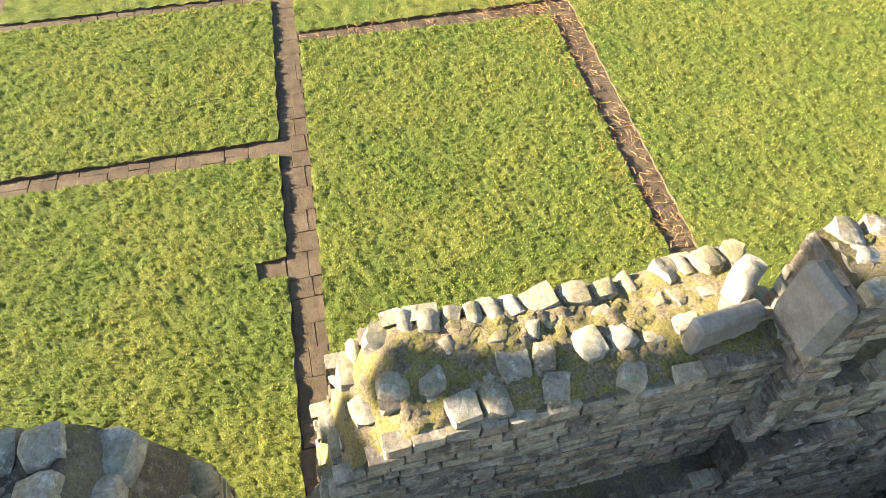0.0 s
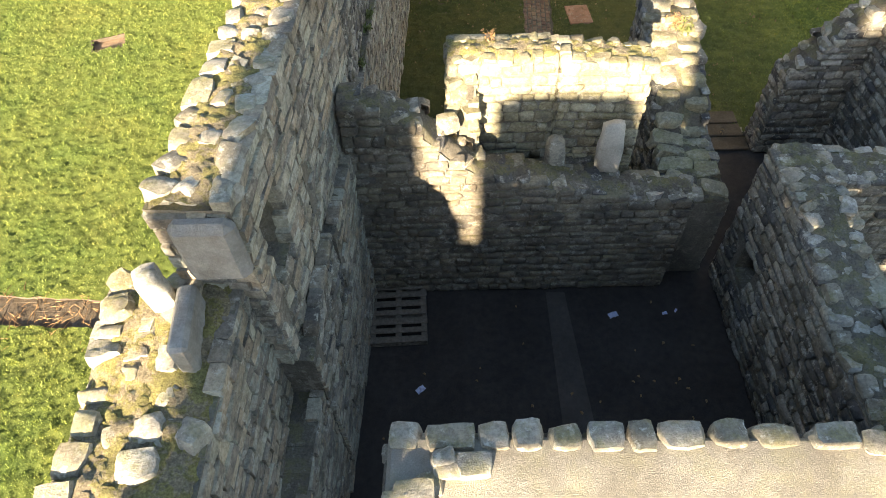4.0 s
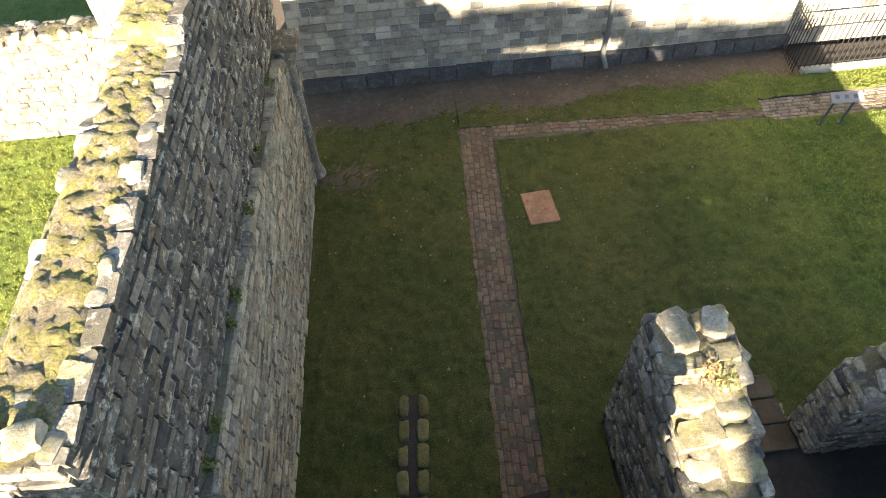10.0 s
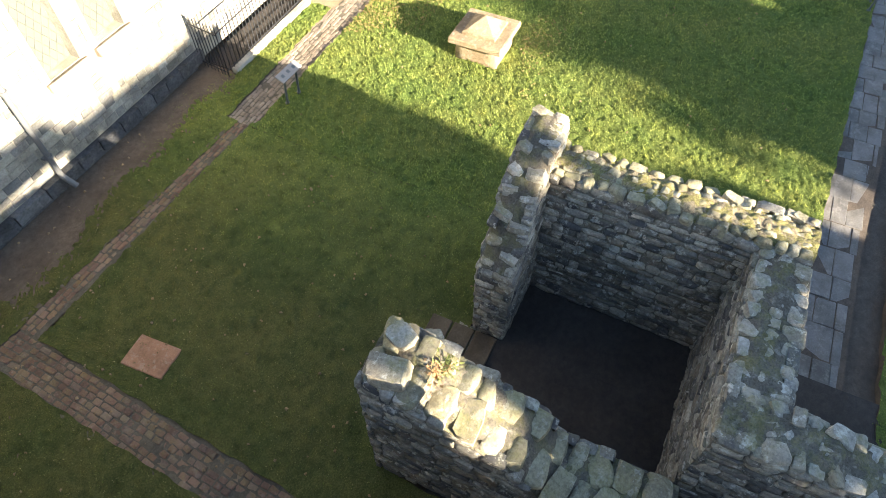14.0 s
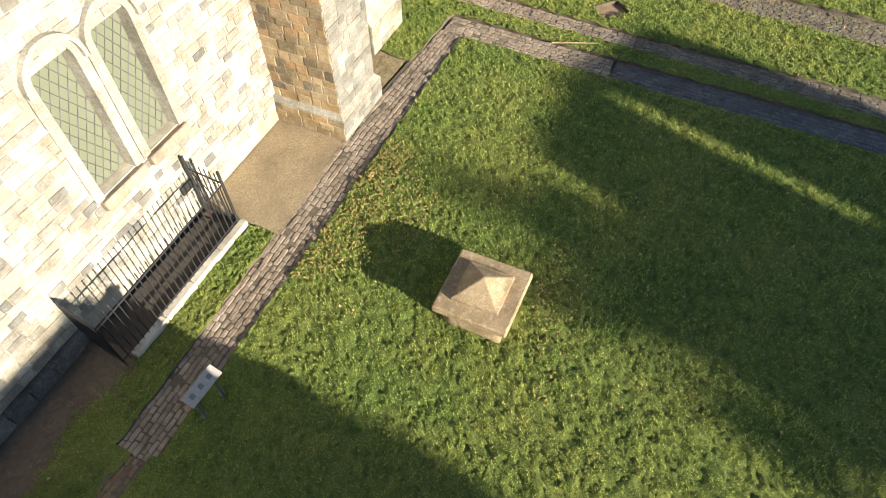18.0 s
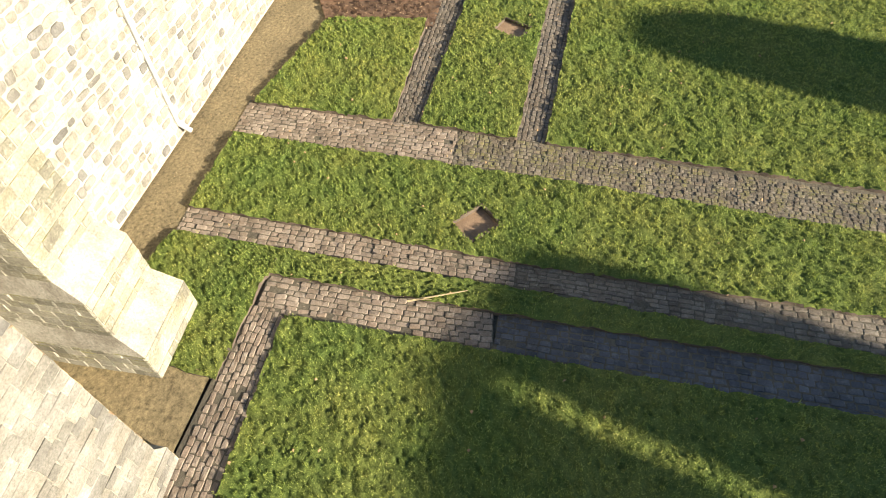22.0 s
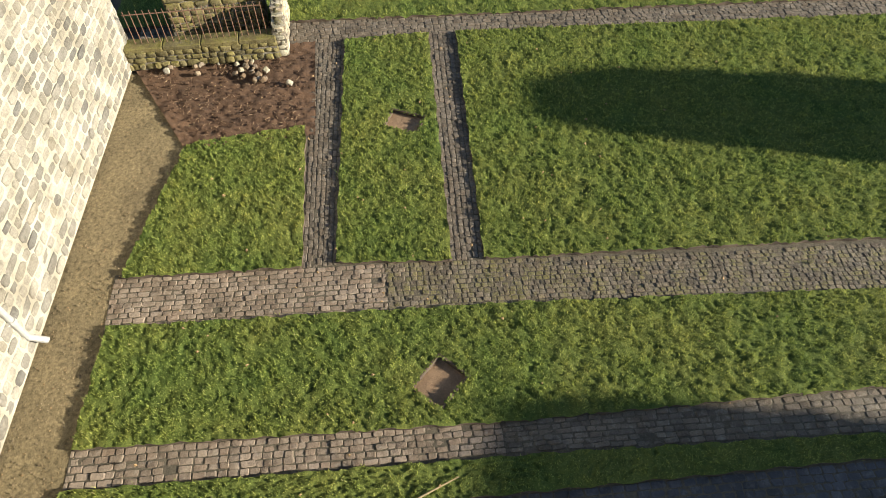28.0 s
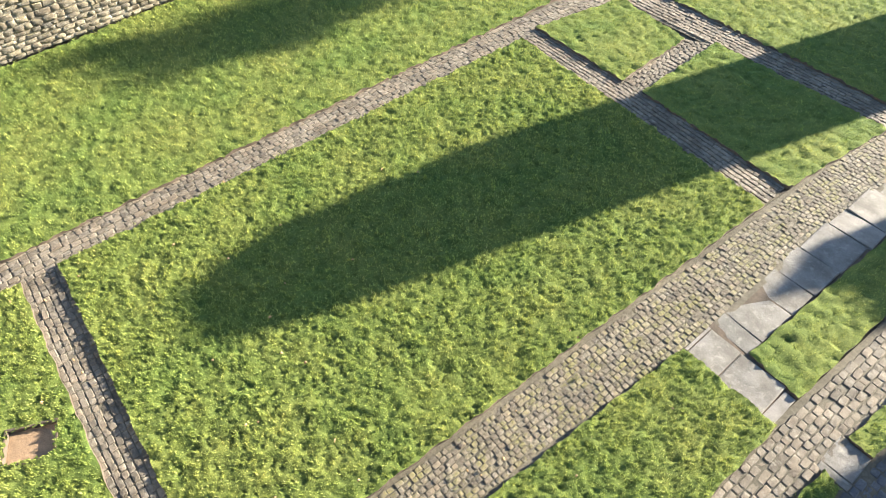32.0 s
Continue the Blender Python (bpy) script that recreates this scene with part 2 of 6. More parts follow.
def soil(name, a, b, scale=9.0):
    def build(nt, p):
        c = ramp(nt, noise_tex(nt, scale, 7, 0.7), [(0.3, a), (0.7, b)])
        c = mixc(nt, 0.7, c, ramp(nt, noise_tex(nt, 0.9, 4), [(0.35, (0.65,) * 3), (0.65, (1.15,) * 3)]), "MULTIPLY")
        c = mixc(nt, 0.5, c, ramp(nt, noise_tex(nt, 90.0, 2), [(0.35, (0.5,) * 3), (0.6, (1.2,) * 3)]), "MULTIPLY")
        nt.links.new(c, p.inputs["Base Color"])
        p.inputs["Roughness"].default_value = 0.95
        bump(nt, p, noise_tex(nt, 35.0, 6, 0.8), 0.8, 0.02)
    return material(name, build)


EARTH = soil("bare_earth", (0.075, 0.055, 0.04), (0.14, 0.105, 0.075))
DARK_EARTH = soil("very_dark_earth", (0.036, 0.03, 0.026), (0.068, 0.056, 0.047))
RED_EARTH = soil("dug_red_earth", (0.075, 0.042, 0.024), (0.16, 0.092, 0.052), 6.0)
JOINT = soil("mossy_joint_grit", (0.075, 0.064, 0.045), (0.16, 0.138, 0.098), 14.0)
PATH_EARTH = soil("worn_path_earth", (0.085, 0.065, 0.045), (0.14, 0.11, 0.08), 5.0)
SANDY = soil("sandy_socket_earth", (0.22, 0.14, 0.085), (0.34, 0.23, 0.14), 7.0)
GRAVEL = soil("buff_gravel", (0.09, 0.07, 0.035), (0.39, 0.305, 0.165), 13.0)


def freshness(nt):
    """Trodden, shade-darkened grass near the ruin, giving way to fresh grass towards the tomb."""
    sep = nt.nodes.new("ShaderNodeSeparateXYZ")
    nt.links.new(place(nt), sep.inputs[0])
    f = math_n(nt, "MULTIPLY", math_n(nt, "SUBTRACT", sep.outputs[0], 4.0), 0.3)
    return math_n(nt, "ADD", f, math_n(nt, "SUBTRACT", noise_tex(nt, 1.1, 4), 0.5), True)


def turf(name, low, mid, high, fresh=None):
    def build(nt, p):
        c = ramp(nt, noise_tex(nt, 38.0, 6, 0.75), [(0.3, low), (0.5, mid), (0.72, high)])
        if fresh:
            c = mixc(nt, freshness(nt), c, ramp(nt, noise_tex(nt, 26.0, 6, 0.75), [(0.3, fresh[0]), (0.5, fresh[1]), (0.72, fresh[2])]))
        c = mixc(nt, 0.9, c, ramp(nt, noise_tex(nt, 3.2, 5, 0.7), [(0.34, (0.68, 0.72, 0.7)), (0.5, (1.0, 1.0, 1.0)), (0.68, (1.2, 1.13, 1.05))]), "MULTIPLY")
        c = mixc(nt, 0.8, c, ramp(nt, noise_tex(nt, 0.55, 5), [(0.35, (0.72, 0.85, 0.7)), (0.65, (1.25, 1.1, 1.0))]), "MULTIPLY")
        nt.links.new(c, p.inputs["Base Color"])
        p.inputs["Roughness"].default_value = 0.9
        p.inputs["Specular IOR Level"].default_value = 0.15
        bump(nt, p, noise_tex(nt, 70.0, 5, 0.8), 0.8, 0.02)
    return material(name, build)


FRESH_TURF = ((0.05, 0.07, 0.018), (0.118, 0.152, 0.041), (0.21, 0.24, 0.077))
TURF = turf("turf", *FRESH_TURF)
# brownish wear, plus the courtyard's shade put into a darker, duller turf colour
WORN_SHADE_TURF = turf("worn_shade_turf", (0.032, 0.037, 0.013), (0.084, 0.093, 0.031), (0.16, 0.153, 0.064), FRESH_TURF)


def blades(name, stops, soft=0.3, fresh=None):
    def build(nt, p):
        c = ramp(nt, random_value(nt), stops)
        if fresh:
            c = mixc(nt, freshness(nt), c, ramp(nt, random_value(nt), fresh))
        c = mixc(nt, 0.9, c, ramp(nt, noise_tex(nt, 3.2, 5, 0.7), [(0.34, (0.68, 0.72, 0.7)), (0.5, (1.0, 1.0, 1.0)), (0.68, (1.2, 1.13, 1.05))]), "MULTIPLY")
        c = mixc(nt, 0.9, c, ramp(nt, noise_tex(nt, 0.55, 5), [(0.35, (0.84, 0.93, 0.85)), (0.65, (1.12, 1.05, 1.0))]), "MULTIPLY")
        nt.links.new(c, p.inputs["Base Color"])
        p.inputs["Roughness"].default_value = 0.9
        p.inputs["Specular IOR Level"].default_value = 0.05
        t = nt.nodes.new("ShaderNodeBsdfTranslucent")
        nt.links.new(c, t.inputs["Color"])
        m = nt.nodes.new("ShaderNodeMixShader")
        m.inputs[0].default_value = soft
        nt.links.new(p.outputs[0], m.inputs[1])
        nt.links.new(t.outputs[0], m.inputs[2])
        nt.links.new(m.outputs[0], nt.nodes["Material Output"].inputs["Surface"])
    return material(name, build)


FRESH = [(0.0, (0.192, 0.239, 0.056)), (0.4, (0.271, 0.325, 0.083)), (0.9, (0.339, 0.376, 0.115)), (0.985, (0.395, 0.422, 0.15)), (1.0, (0.475, 0.445, 0.237))]
GRASS = blades("grass_blades", FRESH)
# blades to match: worn, and toned down for the courtyard shade
WORN_SHADE_GRASS = blades("worn_shade_grass_blades", [(0.0, (0.07, 0.092, 0.024)), (0.5, (0.14, 0.168, 0.045)), (0.85, (0.21, 0.21, 0.075)), (1.0, (0.4, 0.35, 0.18))], 0.3, FRESH)


def plain(name, colour, rough=0.6, metal=0.0, vary=0.25, scale=20.0):
    def build(nt, p):
        c = mixc(nt, vary, colour, ramp(nt, noise_tex(nt, scale, 5), [(0.3, tuple(v * 0.5 for v in colour)), (0.7, tuple(min(1, v * 1.5) for v in colour))]))
        nt.links.new(c, p.inputs["Base Color"])
        p.inputs["Roughness"].default_value, p.inputs["Metallic"].default_value = rough, metal
        bump(nt, p, noise_tex(nt, scale * 2, 4), 0.2, 0.005)
    return material(name, build)


IRON = plain("black_painted_iron", (0.02, 0.02, 0.022), 0.5, 0.0, 0.6)
RUST = plain("rusty_iron", (0.16, 0.09, 0.06), 0.8, 0.0, 0.8)
PIPE = plain("grey_painted_pipe", (0.34, 0.34, 0.33), 0.55)
PIPE_DARK = plain("dark_lead_pipe", (0.12, 0.12, 0.12), 0.6)
WOOD = plain("weathered_pallet_wood", (0.17, 0.14, 0.105), 0.85, 0.0, 0.7, 14.0)
STICKWOOD = plain("bare_branch", (0.32, 0.25, 0.14), 0.9, 0.0, 0.6)
BOARD = plain("pale_board_face", (0.62, 0.63, 0.62), 0.4)
STEEL = plain("grey_steel_legs", (0.14, 0.15, 0.15), 0.5, 0.4)
LITTER_W = plain("pale_blue_litter", (0.5, 0.55, 0.72), 0.6)
DRY = plain("dry_stalks", (0.34, 0.2, 0.09), 0.9, 0.0, 0.7)
STRAW = plain("grey_brown_straw", (0.33, 0.23, 0.14), 0.9, 0.0, 0.7)
DEADLEAF = plain("fallen_leaf", (0.30, 0.2, 0.1), 0.8, 0.0, 0.7, 5.0)


def glazing(nt, p):
    p.inputs["Base Color"].default_value = (0.13, 0.14, 0.1, 1)
    p.inputs["Roughness"].default_value = 0.25
    bump(nt, p, noise_tex(nt, 9.0, 3), 0.25, 0.02)


GLASS = material("old_leaded_glass", glazing)
LEAD = plain("window_lead", (0.08, 0.08, 0.08), 0.6)

# ---- building blocks ----


def link(name, verts, faces, mat, parent=None, label="", smooth=False, sharp=False):
    me = bpy.data.meshes.new(name)
    me.from_pydata([tuple(v) for v in verts], [], faces)
    me.materials.append(mat)
    if smooth:
        me.polygons.foreach_set("use_smooth", [True] * len(me.polygons))
        if sharp:
            me.set_sharp_from_angle(angle=radians(52))
    ob = new(name, me)
    if parent:
        ob.parent = parent
    return tagged(ob, label)


def part(name, bm, mat, parent=None, label="", smooth=False):
    me = bpy.data.meshes.new(name)
    bm.to_mesh(me)
    bm.free()
    me.materials.append(mat)
    if smooth:
        me.polygons.foreach_set("use_smooth", [True] * len(me.polygons))
    ob = new(name, me)
    if parent:
        ob.parent = parent
    return tagged(ob, label)


def empty(name, x, y, z=0.0, rz=0.0):
    ob = new(name)
    ob.matrix_world = pose(x, y, z, 0, 0, rz)
    ob.empty_display_size = 0.2
    return ob


def box_bm(bm, cx, cy, cz, sx, sy, sz, bevel=0.0, rot=None):
    m = Matrix.Translation((cx, cy, cz)) @ (rot or Matrix.Identity(4)) @ Matrix.Diagonal((sx, sy, sz, 1))
    made = bmesh.ops.create_cube(bm, size=1.0, matrix=m)
    if bevel:
        edges = {e for v in made["verts"] for e in v.link_edges}
        bmesh.ops.bevel(bm, geom=list(edges), offset=bevel, segments=1, affect="EDGES")


def box(name, mat, parent, c, size, bevel=0.0, label="", rot=None):
    bm = bmesh.new()
    box_bm(bm, *c, *size, bevel, rot)
    return part(name, bm, mat, parent, label)


def rod(name, mat, parent, a, b, r, sides=8, r2=None, label=""):
    a, b = Vector(a), Vector(b)
    bm = bmesh.new()
    m = Matrix.Translation((a + b) / 2) @ (b - a).to_track_quat("Z", "Y").to_matrix().to_4x4()
    bmesh.ops.create_cone(bm, cap_ends=True, segments=sides, radius1=r, radius2=r if r2 is None else r2, depth=(b - a).length, matrix=m)
    return part(name, bm, mat, parent, label)


def template(cuts, round_, jit, seed):
    """A unit stone, its vertices and faces: a cut cube, pushed towards a rounder and rougher shape."""
    r = np.random.default_rng(seed)
    bm = bmesh.new()
    bmesh.ops.create_cube(bm, size=1.0)
    bmesh.ops.subdivide_edges(bm, edges=bm.edges[:], cuts=cuts, use_grid_fill=True)
    v = np.array([p.co[:] for p in bm.verts])
    faces = [[q.index for q in fc.verts] for fc in bm.faces]
    bm.free()
    ball = v / np.linalg.norm(v, axis=1, keepdims=True) * 0.62
    v = v * (1 - round_) + ball * round_
    v += r.normal(0, jit, v.shape)
    v *= 1 / np.abs(v).max(0) * 0.5
    return v, faces


def block_template(seed, inset=0.12, jit=0.03):
    """A dressed block with worn arrises: nine quads and no back. Its face is at +y."""
    r = np.random.default_rng(seed)
    a = np.array([(-1, -1), (1, -1), (1, 1), (-1, 1)]) * 0.5
    v = [(x, -0.5, z) for x, z in a] + [(x, 0.38, z) for x, z in a] + [(x * (1 - inset), 0.5, z * (1 - inset)) for x, z in a]
    v = np.array(v)
    v[4:] += r.normal(0, jit, v[4:].shape)
    faces = [[8, 9, 10, 11][::-1]]
    for k in range(4):
        n = (k + 1) % 4
        faces += [[k, n, n + 4, k + 4][::-1], [k + 4, n + 4, n + 8, k + 8][::-1]]
    return v, faces


BLOCKS = [block_template(k, 0.1, 0.03) for k in range(18)]
def lump(seed):
    """A weathered stone: a squarish boulder with worn corners and a pitted skin."""
    v, faces = template(3, 0.36 + 0.06 * (seed % 5), 0.0, seed)
    out = []
    for p in v:
        q = Vector(p)
        k = Vector((seed * 3.7, seed * 1.9, seed * 0.7))
        q += noise.noise_vector(q * 1.3 + k) * 0.13 + noise.noise_vector(q * 3.2 + k) * 0.05 + noise.noise_vector(q * 8.0 + k) * 0.022
        out.append(q[:])
    out = np.array(out)
    out -= (out.max(0) + out.min(0)) / 2
    return out / np.abs(out).max(0) * 0.5, faces


LUMPS = [lump(50 + k) for k in range(16)]
SLABS = [block_template(100 + k, 0.04, 0.006) for k in range(6)]


def rough_block(seed, corner=0.16, inset=0.1, jit=0.03):
    """A field stone of uneven outline, open at the back. Its face is at +y."""
    r = np.random.default_rng(seed)
    k = corner * r.uniform(0.3, 1.9, 8)
    ring = [(-0.5 + k[0], -0.5), (0.5 - k[1], -0.5), (0.5, -0.5 + k[2]), (0.5, 0.5 - k[3]), (0.5 - k[4], 0.5), (-0.5 + k[5], 0.5), (-0.5, 0.5 - k[6]), (-0.5, -0.5 + k[7])]
    ring = np.array(ring) + r.normal(0, jit, (8, 2))
    mid = np.array((r.normal(0, 0.05), r.normal(0, 0.05)))
    v = [(x, -0.5, z) for x, z in ring] + [(x, 0.34 + r.normal(0, 0.05), z) for x, z in ring]
    v += [(mid[0] + (x - mid[0]) * (1 - 2 * inset * r.uniform(0.7, 1.3)), 0.47 + r.normal(0, jit), mid[1] + (z - mid[1]) * (1 - 2 * inset * r.uniform(0.7, 1.3))) for x, z in ring]
    v.append((*mid, 0.5))
    v[-1] = (mid[0], 0.5 + r.normal(0, jit), mid[1])
    faces = []
    for i in range(8):
        n = (i + 1) % 8
        faces += [[i, i + 8, n + 8, n], [i + 8, i + 16, n + 16, n + 8], [i + 16, 24, n + 16]]
    return np.array(v), faces


COBBLES = [rough_block(200 + k, 0.1, 0.07, 0.022) for k in range(20)]
RUBBLE = [rough_block(300 + k) for k in range(24)]
mesh_cache = {}


def template_mesh(kind, k, tm, mat, smooth):
    key = (kind, k, mat.name)
    if key not in mesh_cache:
        me = bpy.data.meshes.new(kind)
        me.from_pydata([tuple(p) for p in tm[0]], [], tm[1])
        me.materials.append(mat)
        if smooth:
            me.polygons.foreach_set("use_smooth", [True] * len(me.polygons))
            me.set_sharp_from_angle(angle=radians(52))
        mesh_cache[key] = me
    return mesh_cache[key]


def pieces(parent, name, mats, pool, mat, nmax=300, smooth=False, rest="rest"):
    """Stones at the poses given: the first nmax are parts, what is left becomes one part of stuff."""
    for i, m in enumerate(mats[:nmax]):
        k = i % len(pool)
        ob = new(name, template_mesh(name, k, pool[k], mat, smooth))
        ob.parent = parent
        ob.matrix_basis = Matrix(m)
    left = mats[nmax:]
    if left:
        vs, fs, base = [], [], 0
        for i, m in enumerate(left):
            v, f = pool[i % len(pool)]
            m = np.array(m)
            vs.append(v @ m[:3, :3].T + m[:3, 3])
            fs += [[q + base for q in fc] for fc in f]
            base += len(v)
        ob = link(rest, np.concatenate(vs), fs, mat, parent, smooth=smooth, sharp=smooth)
        tagged(ob, kind="stuff")


def mat4(c, ux, uy, uz):
    m = np.eye(4)
    m[:3, 0], m[:3, 1], m[:3, 2], m[:3, 3] = ux, uy, uz, c
    return m.tolist()


def heights(profile):
    s, z = np.array(profile, float).T
    return lambda q: float(np.interp(q, s, z))


def tilt(r, amount):
    e = Euler([r.normal(0, amount) for _ in range(3)]).to_matrix()
    return np.array(e)


def wall_faces(a, b, thick, profile, z0, r, sides, course, length, openings=(), proud=0.03, depth=0.16, near=None, gap=0.014, uneven=0.5):
    """Poses of the blocks on the faces of a wall from a to b. sides: of left, right, start, end."""
    a, b = np.array(a, float), np.array(b, float)
    L = np.linalg.norm(b - a)
    u = (b - a) / L
    n = np.array([-u[1], u[0]])
    top = heights(profile)
    out = []
    for side in sides:
        if side in ("left", "right"):
            g = 1 if side == "left" else -1
            o, d, nn, span = a + n * g * thick / 2, u, n * g, L
            tp, inside = top, True
        else:
            g = 1 if side == "end" else -1
            o, d, nn, span = (b if g > 0 else a) - n * thick / 2, n, u * g, thick
            zt = top(L if g > 0 else 0)
            tp, inside = (lambda q, zt=zt: zt), False
        z, zmax = z0, max(p[1] for p in profile)
        while z < zmax:
            h = r.uniform(*course)
            s = -r.uniform(0, length[0])
            while s < span:
                w = r.uniform(*length)
                s0, s1 = max(s, 0), min(s + w, span)
                s += w
                if s1 - s0 < 0.06:
                    continue
                mid = (s0 + s1) / 2
                if z + h * 0.7 > tp(mid):
                    continue
                if inside and any(s1 > p + 0.04 and s0 < q - 0.04 and lo - h + 0.05 < z < hi - 0.05 for p, q, lo, hi in openings):
                    continue
                lift = proud + r.uniform(-0.012, 0.022) * uneven
                hi_ = h * (1 - 0.22 * (uneven > 0.99) * r.random())
                c = np.append(o + d * mid + nn * (lift - depth / 2), z + h / 2 + (h - hi_) * r.uniform(-0.5, 0.5))
                R = tilt(r, 0.03 if uneven > 0.99 else 0.01)
                ux = np.append(d, 0) * (s1 - s0 - gap) * (r.uniform(0.58, 1.0) if gap > 0.03 else 1.0)
                uy, uz = np.append(nn, 0) * depth, np.array((0, 0, (hi_ - gap) * (r.uniform(0.7, 1.05) if gap > 0.03 else 1.0)))
                if np.cross(ux, uy)[2] < 0:
                    ux = -ux
                out.append((mat4(c, R @ ux, R @ uy, R @ uz), c))
            z += h
    if near is not None:
        out.sort(key=lambda q: np.linalg.norm(q[1] - np.array(near)))
    return [m for m, _ in out]


def core(name, a, b, thick, profile, z0=0.0, openings=(), inset=0.02, mat=None, step=0.3, rough=0.04, seed=1):
    """The body of a wall between its facings, with openings right through."""
    r = np.random.default_rng(seed)
    a, b = np.array(a, float), np.array(b, float)
    L = np.linalg.norm(b - a)
    u = (b - a) / L
    n = np.array([-u[1], u[0]])
    top = heights(profile)
    cuts = sorted({0.0, L, *[min(max(q, 0), L) for o in openings for q in o[:2]], *np.arange(step, L - step / 2, step)})
    verts, faces = [], []
    t = thick / 2 - inset
    for s0, s1 in zip(cuts, cuts[1:]):
        if s1 - s0 < 1e-4:
            continue
        mid = (s0 + s1) / 2
        spans, lo = [], z0
        for o in sorted((o for o in openings if o[0] <= mid <= o[1]), key=lambda o: o[2]):
            spans.append((lo, o[2], False))
            lo = o[3]
        spans.append((lo, None, True))
        for zl, zh, is_top in spans:
            h0, h1 = (top(s0), top(s1)) if is_top else (zh, zh)
            if min(h0, h1) <= zl:
                continue
            k = len(verts)
            for s, h in ((s0, h0), (s1, h1)):
                for g in (-1, 1):
                    q = a + u * s + n * g * t
                    verts += [(*q, zl), (*q, h - 0.05 - (r.uniform(0, rough) if is_top else 0) + (0.05 if not is_top else 0))]
            faces += [[k + i for i in f] for f in ((0, 2, 3, 1)[::-1], (4, 6, 7, 5), (0, 4, 5, 1), (2, 6, 7, 3)[::-1], (1, 5, 7, 3), (0, 4, 6, 2)[::-1])]
    return link(name, verts, faces, mat or RUIN_JOINT)


def top_stones(a, b, thick, profile, r, size=(0.2, 0.42), rows=3, s_range=None, sink=0.54, height=(0.12, 0.26), keep=1.0):
    a, b = np.array(a, float), np.array(b, float)
    L = np.linalg.norm(b - a)
    u = (b - a) / L
    n = np.array([-u[1], u[0]])
    top = heights(profile)
    out = []
    for k in range(rows):
        across = (k + 0.5) / rows - 0.5 if rows > 1 else 0.0
        s = r.uniform(0, 0.1)
        while s < L:
            w = r.uniform(*size) * (0.75 if 0 < k < rows - 1 else 1.0)
            if (s_range is None or s_range[0] < s < s_range[1]) and r.random() < keep * (0.7 if 0 < k < rows - 1 else 1.0):
                h = r.uniform(*height)
                q = a + u * min(s + w / 2, L) + n * thick * (across + r.normal(0, 0.02))
                c = np.array((*q, top(s + w / 2) - 0.05 + h * (0.5 - sink)))
                R = np.array(Euler((r.normal(0, 0.12), r.normal(0, 0.12), r.normal(0, 0.25))).to_matrix())
                dep = thick / rows * (r.uniform(0.6, 0.95) if 0 < k < rows - 1 else r.uniform(0.85, 1.3))
                out.append(mat4(c, R @ (np.append(u, 0) * w * 0.97), R @ (np.append(n, 0) * dep), R @ np.array((0, 0, h))))
            s += w
    return out


def top_fill(name, parent, a, b, thick, profile, seed, mat, cell=0.045):
    """Mossy earth and mortar lying between the stones of a broken wall head."""
    a, b = np.array(a, float), np.array(b, float)
    L = np.linalg.norm(b - a)
    u = (b - a) / L
    n = np.array([-u[1], u[0]])
    top = heights(profile)
    ns, nt = max(2, int(L / cell)), max(2, int(thick / cell))
    verts, faces = [], []
    for i in range(ns + 1):
        for j in range(nt + 1):
            e = abs(2 * j / nt - 1)
            s_ = L * i / ns
            q = a + u * s_ + n * thick * 0.97 * (j / nt - 0.5)
            z = top(s_) + 0.03 + 0.035 * noise.noise(Vector((q[0] * 5, q[1] * 5, seed))) + 0.035 * noise.noise(Vector((q[0] * 14, q[1] * 14, seed))) + 0.03 * noise.noise(Vector((q[0] * 31, q[1] * 31, seed))) - 0.13 * e**4
            verts.append((*q, z))
    for i in range(ns):
        for j in range(nt):
            k = i * (nt + 1) + j
            faces.append([k, k + nt + 1, k + nt + 2, k + 1])
    return link(name, verts, faces, mat, parent, "yellow-brown moss and earth" if mat is MOSSFILL else "grey-brown mortar rubble", True)


def masonry(name, label, a, b, thick, profile, sides=("left", "right"), z0=0.0, openings=(), course=(0.11, 0.22), length=(0.15, 0.42),
            rows=3, seed=1, near=None, nface=140, ntop=80, mat=None, top_mat=None, size=(0.15, 0.34), height=(0.12, 0.24), proud=0.028, core_mat=None, keep=1.0, fill=None, gap=0.008, pool=None):
    r = np.random.default_rng(seed)
    body = tagged(core(name, a, b, thick, profile, z0, openings, seed=seed, mat=core_mat, inset=0.004), label, "wall", kind="structure")
    pieces(body, "stone", wall_faces(a, b, thick, profile, z0, r, sides, course, length, openings, proud, near=near, gap=gap, uneven=1.0), pool or RUBBLE, mat or RUIN, nface, True, rest="facing_stones")
    if rows:
        top_fill("rubble_fill", body, a, b, thick, profile, seed, fill or GREYFILL)
        pieces(body, "coping_stone", top_stones(a, b, thick, profile, r, size, rows, height=height, keep=keep), LUMPS, top_mat or RUIN_TOP, ntop, True, rest="top_rubble")
    return body


def bilinear(q, s, t):
    """Places on a quadrilateral whose corners run round from (0, 0) by way of (1, 0)."""
    p = np.array(q, float)
    s, t = np.asarray(s)[:, None], np.asarray(t)[:, None]
    return p[0] * (1 - s) * (1 - t) + p[1] * s * (1 - t) + p[2] * s * t + p[3] * (1 - s) * t


WAVES = [(k, *rng.uniform(0, 6.28, 2)) for k in (0.5, 1.3, 3.1, 5.3, 7.7, 10.5)]


